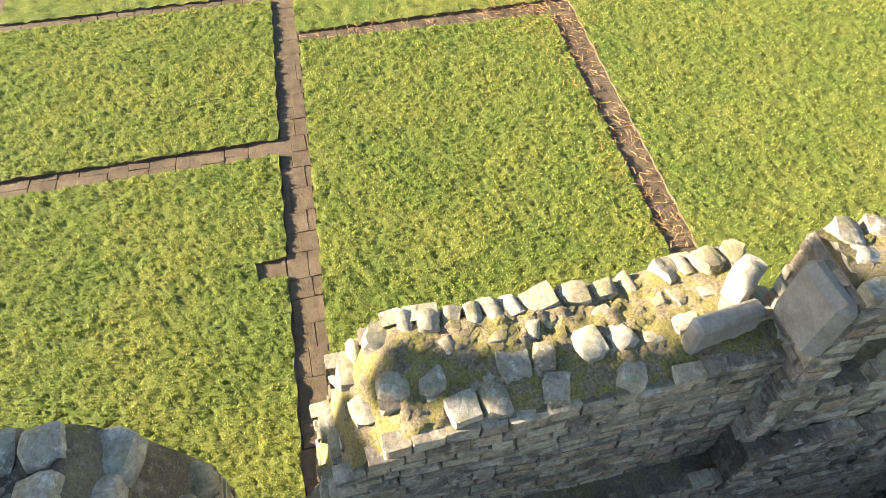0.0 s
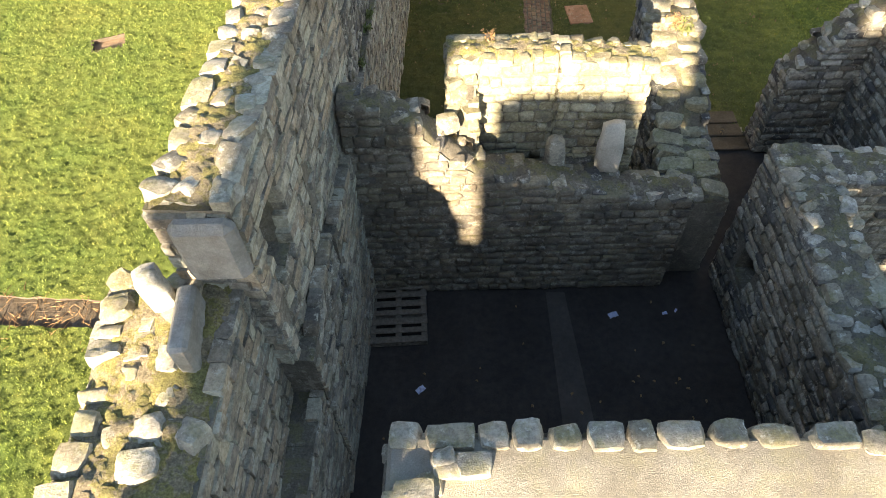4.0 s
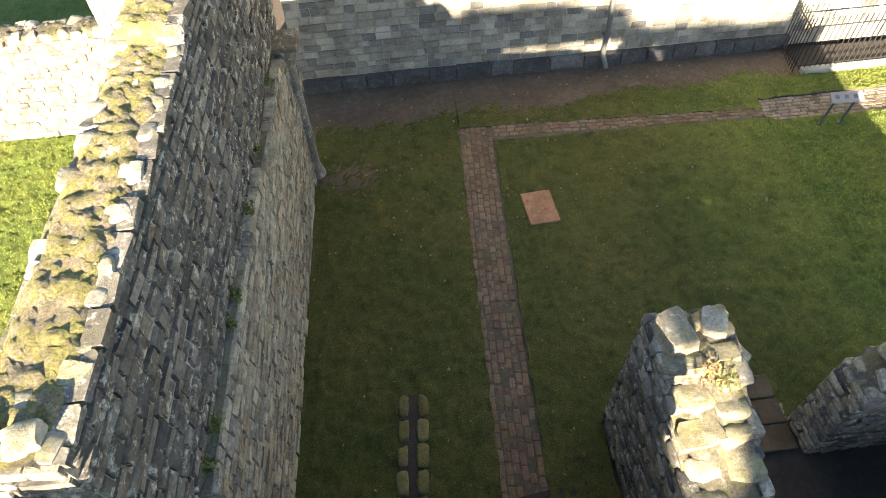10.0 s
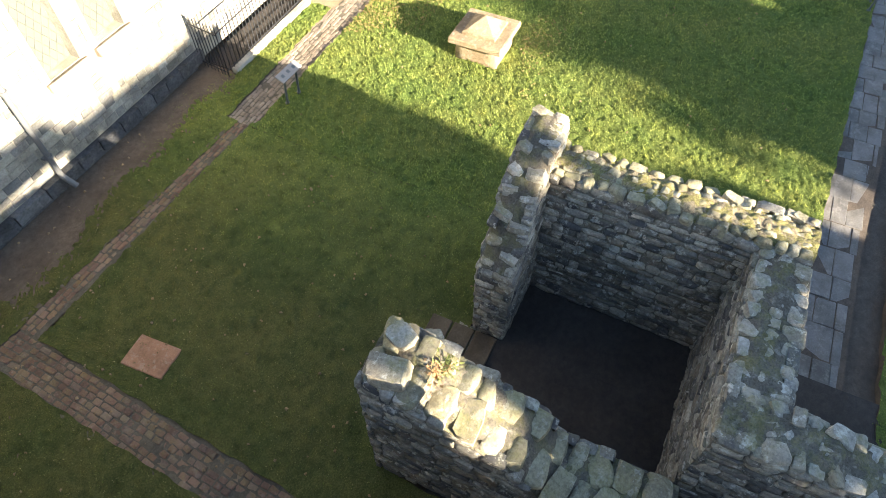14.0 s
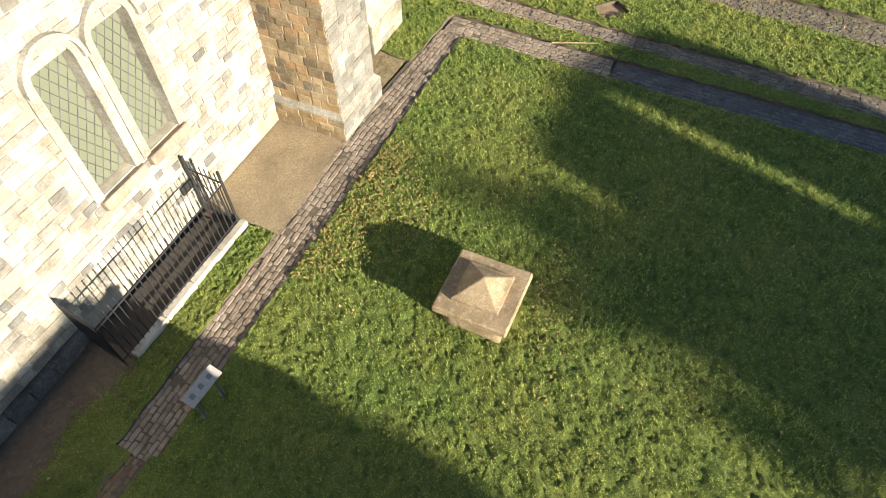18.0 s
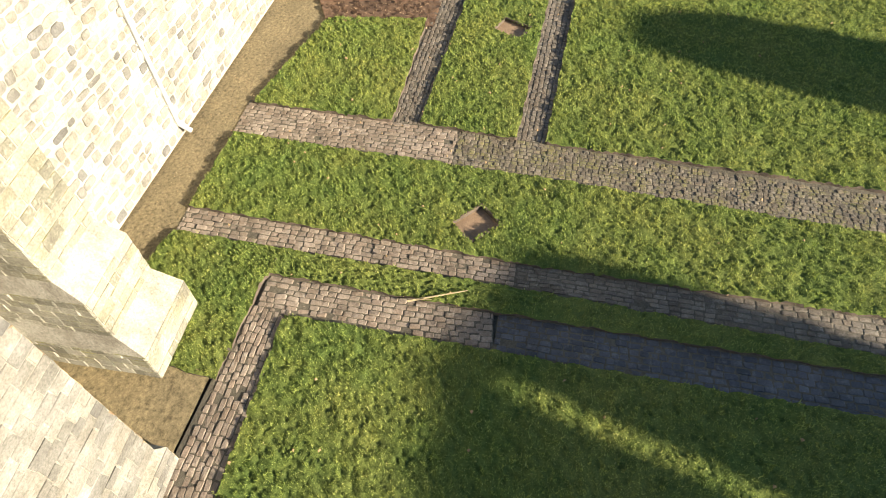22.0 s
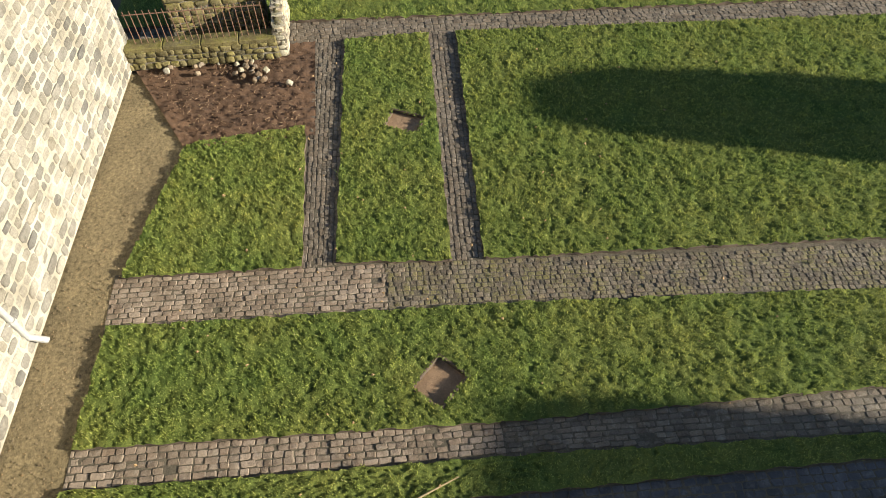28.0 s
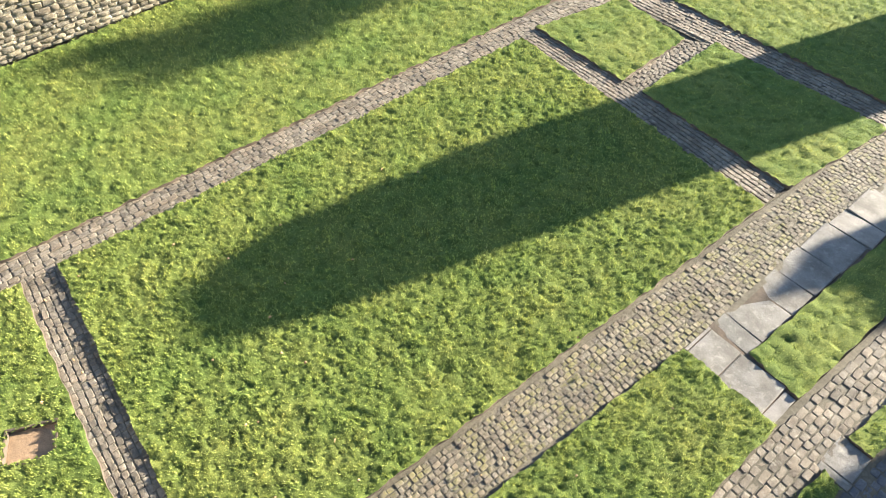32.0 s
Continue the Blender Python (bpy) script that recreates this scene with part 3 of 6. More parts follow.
def swell(x, y):
    """Low tufts and hollows of the turf, -1 to 1."""
    z = 0
    for k, p, q in WAVES:
        z = z + np.sin(k * 3.1 * x + 2.2 * np.sin(k * 1.7 * y + p) + q) * np.sin(k * 2.9 * y + 1.9 * np.sin(k * 1.3 * x + q) + p)
    return z / 3.2


def sward_field(size=1024, metres=12.0, seed=4):
    """Height of the matted grass, a square that tiles: soft tufts a hand wide with small deep pits between."""
    g = np.random.default_rng(seed)
    f = np.fft.fftfreq(size, metres / size)
    k = np.hypot(*np.meshgrid(f, f)) + 1e-9
    out = 0
    for wave, share in ((0.085, 1.0), (0.16, 0.9), (0.4, 0.5)):
        band = np.exp(-(np.log(k * wave) / 0.35) ** 2) / k
        z = np.fft.ifft2(np.fft.fft2(g.normal(size=(size, size))) * band).real
        out = out + share * z / z.std()
    out /= out.std()
    return np.where(out > 0, 0.75 * np.tanh(out), out * 1.1)


SWARD = sward_field()


def clump(x, y):
    """Thick and thin places in the sward, about -3 to 1."""
    u, v = (np.asarray(x) / 12.0 % 1) * 1024, (np.asarray(y) / 12.0 % 1) * 1024
    i, j = u.astype(int), v.astype(int)
    a, b = u - i, v - j
    i, j, i1, j1 = i % 1024, j % 1024, (i + 1) % 1024, (j + 1) % 1024
    return (SWARD[j, i] * (1 - a) + SWARD[j, i1] * a) * (1 - b) + (SWARD[j1, i] * (1 - a) + SWARD[j1, i1] * a) * b


def quad_area(q):
    p = np.array(q, float)
    x, y = p[:, 0], p[:, 1]
    return abs(np.dot(x, np.roll(y, -1)) - np.dot(y, np.roll(x, -1))) / 2


def in_pit(x, y, pit):
    cx, cy, w, h, turn = pit
    c, n = math.cos(radians(turn)), math.sin(radians(turn))
    dx, dy = x - cx, y - cy
    return (np.abs(dx * c + dy * n) < w / 2) & (np.abs(-dx * n + dy * c) < h / 2)


def lawn(name, label, quads, cell=0.06, density=900, blade_len=(0.025, 0.055), z=0.0, pits=(), seed=3, amp=0.02, tufts=62, turf_mat=None, grass_mat=None, fresh=None, mat_h=0.02, sink=None):
    """Turf a hand higher than the paths, and its grass in tufts."""
    r = np.random.default_rng(seed)
    verts, faces, spots, skirt = [], [], [], []
    for q in quads:
        p = np.array(q, float)
        nx = max(2, int(max(np.linalg.norm(p[1] - p[0]), np.linalg.norm(p[2] - p[3])) / cell))
        ny = max(2, int(max(np.linalg.norm(p[3] - p[0]), np.linalg.norm(p[2] - p[1])) / cell))
        over_x, over_y = (min(0.03 / np.linalg.norm(p[k] - p[0]), 0.02) for k in (1, 3))
        gs, gt = np.meshgrid(np.linspace(0, 1, nx + 1), np.linspace(0, 1, ny + 1))
        xy = bilinear(q, (gs * (1 + 2 * over_x) - over_x).ravel(), (gt * (1 + 2 * over_y) - over_y).ravel())
        edge = np.minimum(np.minimum(gs, 1 - gs), np.minimum(gt, 1 - gt)).ravel() < 1e-6
        wob = np.stack([np.sin(9 * xy[:, 1] + 2 * np.sin(5 * xy[:, 0])), np.sin(8 * xy[:, 0] + 2 * np.sin(6 * xy[:, 1]))], 1) * 0.016
        xy = xy + np.where(edge[:, None], wob, 0)
        zz = z + amp * swell(xy[:, 0], xy[:, 1]) + mat_h * clump(xy[:, 0], xy[:, 1])
        if sink:
            zz -= sink(xy[:, 0], xy[:, 1])
        k = len(verts)
        verts += [(*c, h) for c, h in zip(xy, zz)]
        ids = np.arange((nx + 1) * (ny + 1)).reshape(ny + 1, nx + 1) + k
        quads_ = np.stack([ids[:-1, :-1], ids[:-1, 1:], ids[1:, 1:], ids[1:, :-1]], -1).reshape(-1, 4)
        mid = xy[quads_ - k].mean(1)
        keep = np.ones(len(mid), bool)
        for pit in pits:
            keep &= ~in_pit(mid[:, 0], mid[:, 1], pit)
        faces += quads_[keep].tolist()
        ring = [*ids[0, :], *ids[1:, -1], *ids[-1, -2::-1], *ids[-2:0:-1, 0]]
        k = len(verts)
        m = len(ring)
        verts += [verts[i] for i in ring] + [(verts[i][0], verts[i][1], z - 0.17) for i in ring]
        skirt += range(len(faces), len(faces) + m)
        faces += [[k + i, k + m + i, k + m + (i + 1) % m, k + (i + 1) % m] for i in range(m)]
        n, nt = int(quad_area(q) * density), int(quad_area(q) * tufts)
        few = n * 3 // 4
        even = bilinear(q, r.uniform(-0.002, 1.002, few), r.uniform(-0.002, 1.002, few))
        heart = bilinear(q, r.uniform(0, 1, nt + 1), r.uniform(0, 1, nt + 1))
        size = r.uniform(0.5, 1.5, nt + 1)
        pick = r.integers(0, nt + 1, n - few)
        spread = r.normal(0, 0.028, (len(pick), 2)) * size[pick][:, None]
        spots.append((even, np.full(len(even), 0.9), np.zeros((len(even), 2))))
        spots.append((heart[pick] + spread, 0.9 + 0.25 * size[pick], spread * 14))
    ob = tagged(link(name, verts, faces, turf_mat or TURF, smooth=True), label, "lawn", kind="structure")
    ob.data.materials.append(EARTH)
    for f in skirt:
        ob.data.polygons[f].material_index = 1
    for cx, cy, w, h, turn in pits:
        turned = Matrix.Rotation(radians(turn), 4, "Z")
        box("socket_bottom", SANDY, ob, (cx, cy, z - 0.13), (w * 1.1, h * 1.1, 0.05), 0.01, "sandy earth in a shallow socket", turned)
        for sx, sy in ((1, 0), (-1, 0), (0, 1), (0, -1)):
            off = turned @ Vector((sx * (w * 0.5 + 0.03), sy * (h * 0.5 + 0.03), 0))
            box("socket_side", EARTH, ob, (cx + off.x, cy + off.y, z - 0.09), (0.05 if sx else w * 1.14, 0.05 if sy else h * 1.14, 0.16), 0.012, "", turned)
    xy, grow, out = (np.concatenate([sp[k] for sp in spots]) for k in range(3))
    ok = np.ones(len(xy), bool)
    for pit in pits:
        ok &= ~in_pit(xy[:, 0], xy[:, 1], pit)
    thick = clump(xy[:, 0], xy[:, 1])
    ok &= r.random(len(xy)) < 1.0 + 0.65 * np.minimum(thick + 0.15, 0)
    if fresh:
        ok &= r.random(len(xy)) < np.interp(xy[:, 0], fresh, (0.75, 1))
    xy, grow, out, thick = xy[ok], grow[ok], out[ok], thick[ok]
    n = len(xy)
    sw = swell(xy[:, 0], xy[:, 1])
    ln = r.uniform(*blade_len, n) * (1 + 0.3 * sw) * grow * np.clip(1.0 + 0.3 * thick, 0.4, 1.4)
    if fresh:
        ln *= np.interp(xy[:, 0], fresh, (1, 1.6))
    d = r.normal(0, 1, (n, 2)) + out
    d /= np.linalg.norm(d, axis=1, keepdims=True)
    lean = r.uniform(0.1, 0.8, n)
    w = r.uniform(0.0035, 0.0075, n)[:, None] * np.stack([-d[:, 1], d[:, 0]], 1)
    zb = z + amp * sw + mat_h * thick - 0.004
    if sink:
        zb -= sink(xy[:, 0], xy[:, 1])
    co = np.zeros((n, 3, 3))
    co[:, 0, :2], co[:, 1, :2] = xy - w, xy + w
    co[:, 2, :2] = xy + d * (ln * lean)[:, None]
    co[:, :2, 2] = zb[:, None]
    co[:, 2, 2] = zb + ln * np.sqrt(1 - lean**2 * 0.8)
    me = bpy.data.meshes.new("grass")
    me.vertices.add(3 * n)
    me.vertices.foreach_set("co", co.ravel())
    me.loops.add(3 * n)
    me.loops.foreach_set("vertex_index", np.arange(3 * n, dtype=np.int32))
    me.polygons.add(n)
    me.polygons.foreach_set("loop_start", np.arange(0, 3 * n, 3, dtype=np.int32))
    me.update()
    me.materials.append(grass_mat or GRASS)
    g = new("grass", me)
    tagged(g, "short tufted green grass of the lawn", "grass", kind="stuff")
    return ob


def paved(name, label, left, right, mat, size=(0.2, 0.1), z=-0.06, nmax=120, seed=1, bed=None, jitter=0.012, category="path", near=None, gap=0.012, pool=None, along=False):
    """A path of setts between two edges, each a list of points. size: across the path's length and along it."""
    r = np.random.default_rng(seed)
    A, B = np.array(left, float), np.array(right, float)
    verts, faces = [], []
    for p, q in zip(A, B):
        out = (q - p) / np.linalg.norm(q - p) * 0.1
        low = z - 0.008 - 0.0013 * (seed % 17)
        verts += [(*(p - out), low), (*(q + out), low)]
    faces = [[2 * i, 2 * i + 1, 2 * i + 3, 2 * i + 2] for i in range(len(A) - 1)]
    body = tagged(link(name, verts, faces, bed or (EARTH if pool else JOINT)), label, category, kind="structure")
    yaw = 0.004 if pool else 0.04
    mid = (A + B) / 2
    seg = np.r_[0, np.cumsum(np.linalg.norm(np.diff(mid, axis=0), axis=1))]
    mats = []
    def edges_at(sm):
        p = np.array([np.interp(sm, seg, A[:, k]) for k in (0, 1)])
        q = np.array([np.interp(sm, seg, B[:, k]) for k in (0, 1)])
        W = np.linalg.norm(q - p)
        u = (q - p) / W
        return p, u, np.array([-u[1], u[0]]), W

    def lay(c, u, v, du, dv):
        R = np.array(Euler((r.normal(0, 0.02), r.normal(0, 0.02), r.normal(0, yaw))).to_matrix())
        h = 0.09
        cz = z - h / 2 + r.normal(0, jitter * 0.5)
        mats.append((mat4((*c, cz), R @ (np.append(u, 0) * (du - gap)), R @ np.array((0, 0, h)), R @ (np.append(v, 0) * -(dv - gap))), c))

    if along:
        W0 = edges_at(seg[-1] / 2)[3]
        cols = max(1 if pool else 2, round(W0 / size[0]))
        for k in range(cols):
            s = -r.uniform(0, size[1])
            while s < seg[-1]:
                d = size[1] * r.uniform(0.7, 1.3)
                s0, s1 = max(s, 0), min(s + d, seg[-1])
                s += d
                if s1 - s0 < 0.05:
                    continue
                p, u, v, W = edges_at((s0 + s1) / 2)
                lay(p + u * W * (k + 0.5) / cols + r.normal(0, 0.005, 2), u, v, W / cols * r.uniform(0.9, 1.03), s1 - s0)
    else:
        s = 0.0
        while s < seg[-1]:
            rowlen = size[1] * r.uniform(0.8, 1.2)
            p, u, v, W = edges_at(min(s + rowlen / 2, seg[-1]))
            w = -r.uniform(0, size[0] * 0.9)
            while w < W:
                d = size[0] * r.uniform(0.7, 1.3)
                w0, w1 = max(w, 0), min(w + d, W)
                w += d
                if w1 - w0 > 0.04:
                    lay(p + u * (w0 + w1) / 2 + r.normal(0, 0.006, 2), u, v, w1 - w0, rowlen)
            s += rowlen
    if near is not None:
        mats.sort(key=lambda m: np.linalg.norm(m[1] - np.array(near)))
    pieces(body, "sett", [m for m, _ in mats], pool or COBBLES, mat, nmax, False, rest="further_setts")
    return body


def sheet(name, label, quads, mat, z, category="ground", kind="structure", cell=0.4, relief=0.008):
    verts, faces = [], []
    for q in quads:
        p = np.array(q, float)
        nx = max(2, int(np.linalg.norm(p[1] - p[0]) / cell))
        ny = max(2, int(np.linalg.norm(p[3] - p[0]) / cell))
        nx, ny = min(nx, 90), min(ny, 90)
        gs, gt = np.meshgrid(np.linspace(0, 1, nx + 1), np.linspace(0, 1, ny + 1))
        xy = bilinear(q, gs.ravel(), gt.ravel())
        k = len(verts)
        verts += [(x, y, z + relief * float(swell(x, y)) + relief * noise.noise(Vector((x * 9, y * 9, 0)))) for x, y in xy]
        ids = np.arange((nx + 1) * (ny + 1)).reshape(ny + 1, nx + 1) + k
        faces += np.stack([ids[:-1, :-1], ids[:-1, 1:], ids[1:, 1:], ids[1:, :-1]], -1).reshape(-1, 4).tolist()
    return tagged(link(name, verts, faces, mat, smooth=True), label, category, kind=kind)


# ---- ground ----
far = 400
tagged(link("ground", [(-far, -far, -0.16), (far, -far, -0.16), (far, far, -0.16), (-far, far, -0.16)], [[0, 1, 2, 3]], EARTH), "bare brown earth under the lawns and paths", "ground", kind="structure")
# lawns west of the long wall
lawn("lawn_west", "sunlit green lawn with tufted grass beside the ruined wall", [
    [(-16.57, -8.40), (-4.6, -8.98), (-4.6, -2.5), (-16.33, -1.7)],
    [(-12.43, -16), (-9.62, -16), (-9.62, -9.40), (-12.43, -9.31)],
    [(-9.62, -16), (-9.14, -16), (-9.14, -9.98), (-9.62, -9.98)],
    [(-9.14, -16), (-4.6, -16), (-4.6, -9.58), (-9.14, -9.42)],
    [(-18.7, -16), (-13.0, -16), (-13.0, -9.27), (-18.7, -9.0)]], density=1700, seed=11)
lawn("lawn_west", "open green lawn beyond the narrow brown paths", [
    [(-32, -16), (-19.12, -16), (-19.12, -8.97), (-32, -8.6)],
    [(-32, -8.0), (-17.05, -8.42), (-17.05, -0.9), (-32, 0.2)],
    [(-32, 0.2), (-17.05, -0.9), (-17.05, 10.66), (-32, 10.66)]], cell=0.12, density=600, seed=12)
lawn("lawn_west", "sunlit lawn between the brown path and the garden wall", [
    [(-17.05, -0.9), (-4.3, -1.9), (-4.1, 10.66), (-17.05, 10.66)]], cell=0.065, density=1000, seed=21, pits=((-10.5, 6.45, 0.8, 0.5, 20),))
# courtyard between long wall and church
def trodden(x, y):
    """How far the courtyard turf sinks into bare earth towards the church foot and at a worn patch by the long wall."""
    edge = np.interp(x, (-2.7, 0.65, 3, 5.9, 8), (10.0, 10.2, 10.2, 10.5, 10.35)) + 0.12 * np.sin(1.9 * x) + 0.07 * np.sin(5.3 * x + 1)
    k = np.clip((y - edge + 0.55) / 1.1, 0, 1)
    patch = np.exp(-(((x + 1.9) / 0.95) ** 2 + ((y - 8.45) / 0.6) ** 2))
    return 0.085 * k * k * (3 - 2 * k) + 0.045 * patch


lawn("lawn_courtyard", "shaded green lawn of the ruined courtyard", [
    [(-2.95, 1.2), (0.03, 1.2), (0.47, 11.0), (-2.6, 11.0)],
    [(0.75, 1.0), (1.75, 1.0), (1.75, 9.02), (1.17, 9.05)],
    [(1.75, 2.3), (4.6, 2.4), (4.6, 9.0), (1.75, 9.02)],
    [(4.6, 2.35), (7.3, 2.35), (7.3, 8.9), (4.6, 9.0)],
    [(0.5, 9.6), (7.2, 9.28), (7.2, 11.0), (0.5, 11.0)], [(7.2, 9.59), (8.75, 9.59), (8.75, 10.9), (7.2, 11.0)]], density=1100, seed=13, z=-0.003, blade_len=(0.018, 0.036), amp=0.018, mat_h=0.016, fresh=(3.6, 7.2), turf_mat=WORN_SHADE_TURF, grass_mat=WORN_SHADE_GRASS, sink=trodden)
lawn("lawn_tomb", "rough green lawn round the pyramid-topped tomb", [
    [(7.2, -2.85), (18.9, -3.4), (19.25, 8.78), (7.2, 8.8)],
    [(7.35, 9.58), (11.85, 9.62), (11.85, 10.2), (8.6, 10.3)],
    [(17.85, 9.6), (20.0, 9.48), (20.8, 11.7), (18.2, 12.3)],
    [(20.05, 9.4), (20.62, 9.4), (20.8, 11.7), (20.0, 9.48)]], density=1700, seed=14, blade_len=(0.03, 0.062), amp=0.024, mat_h=0.024)
lawn("lawn_east", "bright green lawn strips between sett paths", [
    [(21.14, 4.6), (23.4, 4.6), (23.73, 11.5), (21.52, 11.65)],
    [(20.93, -3.85), (22.78, -3.85), (23.4, 4.6), (21.14, 4.6)],
    [(24.70, 8.02), (28.7, 7.96), (28.4, 10.6), (24.86, 11.45)],
    [(24.52, 5.1), (31.95, 4.74), (31.9, 6.9), (24.74, 7.32)]], density=2100, seed=15, pits=((21.97, 5.62, 0.74, 0.6, -45), (28.6, 5.65, 0.58, 0.76, -25)), blade_len=(0.03, 0.06), amp=0.026, mat_h=0.026)
lawn("lawn_east", "wide sunlit lawn crossed by a long shadow", [
    [(23.82, -7.95), (31.35, -8.25), (31.92, 3.95), (24.5, 4.40)]], density=2100, seed=16, blade_len=(0.03, 0.062), amp=0.028, mat_h=0.026)
lawn("lawn_east", "grass strip between asphalt path and sett path", [
    [(19.72, -3.7), (20.03, -3.75), (20.5, 4.0), (19.95, 4.6)],
    [(19.95, 4.6), (20.5, 4.0), (20.82, 11.6), (20.12, 9.4)],
    [(19.5, -8.1), (19.72, -8.1), (20.03, -4.62), (19.62, -4.55)]], density=1700, seed=17)
lawn("lawn_south", "lawn pieces between flags and setts in partial shade", [
    [(20.62, -11.8), (21.5, -11.8), (21.95, -4.7), (20.95, -4.6)],
    [(23.3, -12.2), (27.85, -12.0), (27.83, -8.98), (23.75, -8.82)],
    [(28.55, -11.55), (30.9, -11.75), (31.45, -8.95), (28.5, -8.95)],
    [(23.0, -20), (33, -20), (32.4, -12.8), (23.2, -13.1)],
    [(4, -16), (18.3, -16), (18.1, -4.45), (4, -4.3)]], density=700, cell=0.08, seed=18, mat_h=0.026)
lawn("lawn_east", "lawn beyond the last sett path below the boundary wall", [
    [(31.9, -16), (39.2, -16), (39.2, 13), (33.1, 13)]], density=760, blade_len=(0.04, 0.09), cell=0.075, seed=19, mat_h=0.027)

# bare ground
sheet("courtyard_edge", "trodden dark earth along the church plinth", [[(-4, 7.2), (0.4, 7.2), (0.5, 11.4), (-4, 12.0)], [(0.5, 9.75), (8.75, 9.65), (8.75, 11.35), (0.5, 11.4)]], soil("trodden_earth", (0.095, 0.068, 0.046), (0.165, 0.122, 0.084)), -0.04, cell=0.2)
sheet("buttress_bay", "tan gritty earth in the bay beside the buttress", [[(11.9, 9.55), (14.8, 9.65), (14.8, 11.45), (11.9, 11.45)]], soil("tan_grit", (0.2, 0.15, 0.09), (0.36, 0.28, 0.17), 20.0), -0.04, cell=0.2)
sheet("buttress_bay", "tan gritty earth between the two buttresses", [[(16.3, 9.78), (17.95, 9.7), (18.3, 12.7), (16.3, 12.9)]], GRAVEL, -0.04, cell=0.2)
sheet("gravel_strip", "buff gravel strip along the church foot", [[(20.6, 11.55), (25, 11.35), (25, 12.8), (19.6, 13.0)], [(18.2, 11.7), (20.65, 11.5), (19.7, 13.1), (18.2, 13.1)], [(25, 11.35), (28.9, 9.8), (31.5, 12.5), (25, 12.9)]], GRAVEL, -0.085, cell=0.15, relief=0.012)
sheet("dug_earth", "dug reddish brown earth beside the railed wall", [[(28.4, 7.72), (31.95, 7.7), (31.5, 12.3), (28.2, 10.6)]], RED_EARTH, -0.03, cell=0.06, relief=0.05)
sheet("room_floor", "very dark earth floor inside the roofless rooms", [[(-3.3, -6.2), (6.2, -6.2), (6.2, 2.3), (-3.3, 1.2)]], DARK_EARTH, -0.02, "floor")

sheet("path_bed", "gritty earth bed under the sett paths", [[(17.6, -14), (33.4, -14), (33.4, 11.2), (18.6, 11.2)]], JOINT, -0.125, relief=0.003)

# ---- sett paths ----
near_mid = (21, 4)
paved("path_courtyard", "reddish stone sett path across the shaded courtyard", [(0.03, 1.0), (0.22, 5.93), (0.47, 9.6)], [(0.74, 1.0), (0.93, 5.83), (1.17, 9.62)], SETT_RED, (0.115, 0.2), near=(0.5, 6), seed=1, along=True, z=-0.03)
paved("path_church", "narrow reddish sett path along the church", [(1.17, 9.58), (3.8, 9.42), (7.2, 9.27)], [(1.17, 9.2), (3.8, 9.08), (7.2, 8.97)], SETT_RED, (0.12, 0.19), along=True, near=(4, 9.2), seed=2, z=-0.008)
paved("path_church", "stone sett path beside the railings and buttress", [(7.2, 9.58), (11, 9.6), (15.2, 9.72), (19.4, 9.45)], [(7.2, 8.85), (11, 8.82), (15.2, 8.88), (19.4, 8.7)], SETT_BUFF, (0.11, 0.2), along=True, near=(13, 9.2), seed=3, nmax=300, z=-0.04)
paved("path_turn", "sett path turning towards the asphalt", [(20.1, 9.4), (20.0, 7.0), (19.95, 5.0)], [(19.4, 9.4), (19.3, 7.0), (19.2, 4.9)], SETT_BUFF, (0.12, 0.2), along=True, near=near_mid, seed=4)
paved("path_lower", "buff stone sett path between grass strips", [(20.86, 11.7), (20.6, 4.7)], [(21.5, 11.7), (21.13, 4.7)], SETT_BUFF, (0.125, 0.19), along=True, near=(21, 5), seed=5, nmax=120)
paved("path_lower", "grey stone sett path between grass strips", [(20.6, 4.7), (20.06, -3.8), (19.6, -8.6), (19.2, -14)], [(21.13, 4.7), (20.88, -3.8), (20.58, -8.6), (20.3, -14)], SETT, (0.135, 0.22), along=True, near=(21, 3), seed=55, nmax=150)
paved("path_middle", "broad buff sett path beside the gravel", [(23.73, 11.6), (23.49, 6.4)], [(24.85, 11.6), (24.62, 6.4)], SETT_BUFF, (0.11, 0.19), near=(24, 7), seed=6, nmax=120, along=True)
paved("path_middle", "broad worn sett path through the lawns", [(23.49, 6.4), (23.15, -0.5), (22.78, -4), (22.72, -8), (22.2, -13.5)], [(24.62, 6.4), (24.1, -0.5), (23.93, -4), (23.67, -8), (23.25, -13.5)], SETT_WORN, (0.115, 0.13), along=True, near=(23.5, 4), seed=56, nmax=150)
paved("path_cross", "sett path crossing between two lawns", [(24.7, 7.32), (31.9, 6.9)], [(24.68, 8.02), (31.9, 7.72)], SETT, (0.115, 0.17), along=True, near=(26, 7.5), seed=7)
paved("path_cross", "sett path crossing between two lawns", [(24.5, 4.42), (31.93, 3.95)], [(24.52, 5.1), (31.96, 4.74)], SETT, (0.115, 0.17), along=True, near=(26, 4.7), seed=8)
paved("path_far", "sett path along the far side of the lawns", [(31.9, 12.3), (31.95, 4.0), (31.35, -8.3), (30.8, -14)], [(33.1, 12.3), (32.95, 4.0), (32.2, -8.3), (31.7, -14)], SETT, (0.13, 0.18), along=True, near=(32, 1), seed=9)
paved("path_cross", "sett path crossing between shaded lawns", [(23.8, -8.82), (27.85, -9.0), (31.4, -8.95)], [(23.8, -7.95), (28, -8.2), (31.35, -8.25)], SETT, (0.115, 0.17), along=True, near=(26, -8.5), seed=10)
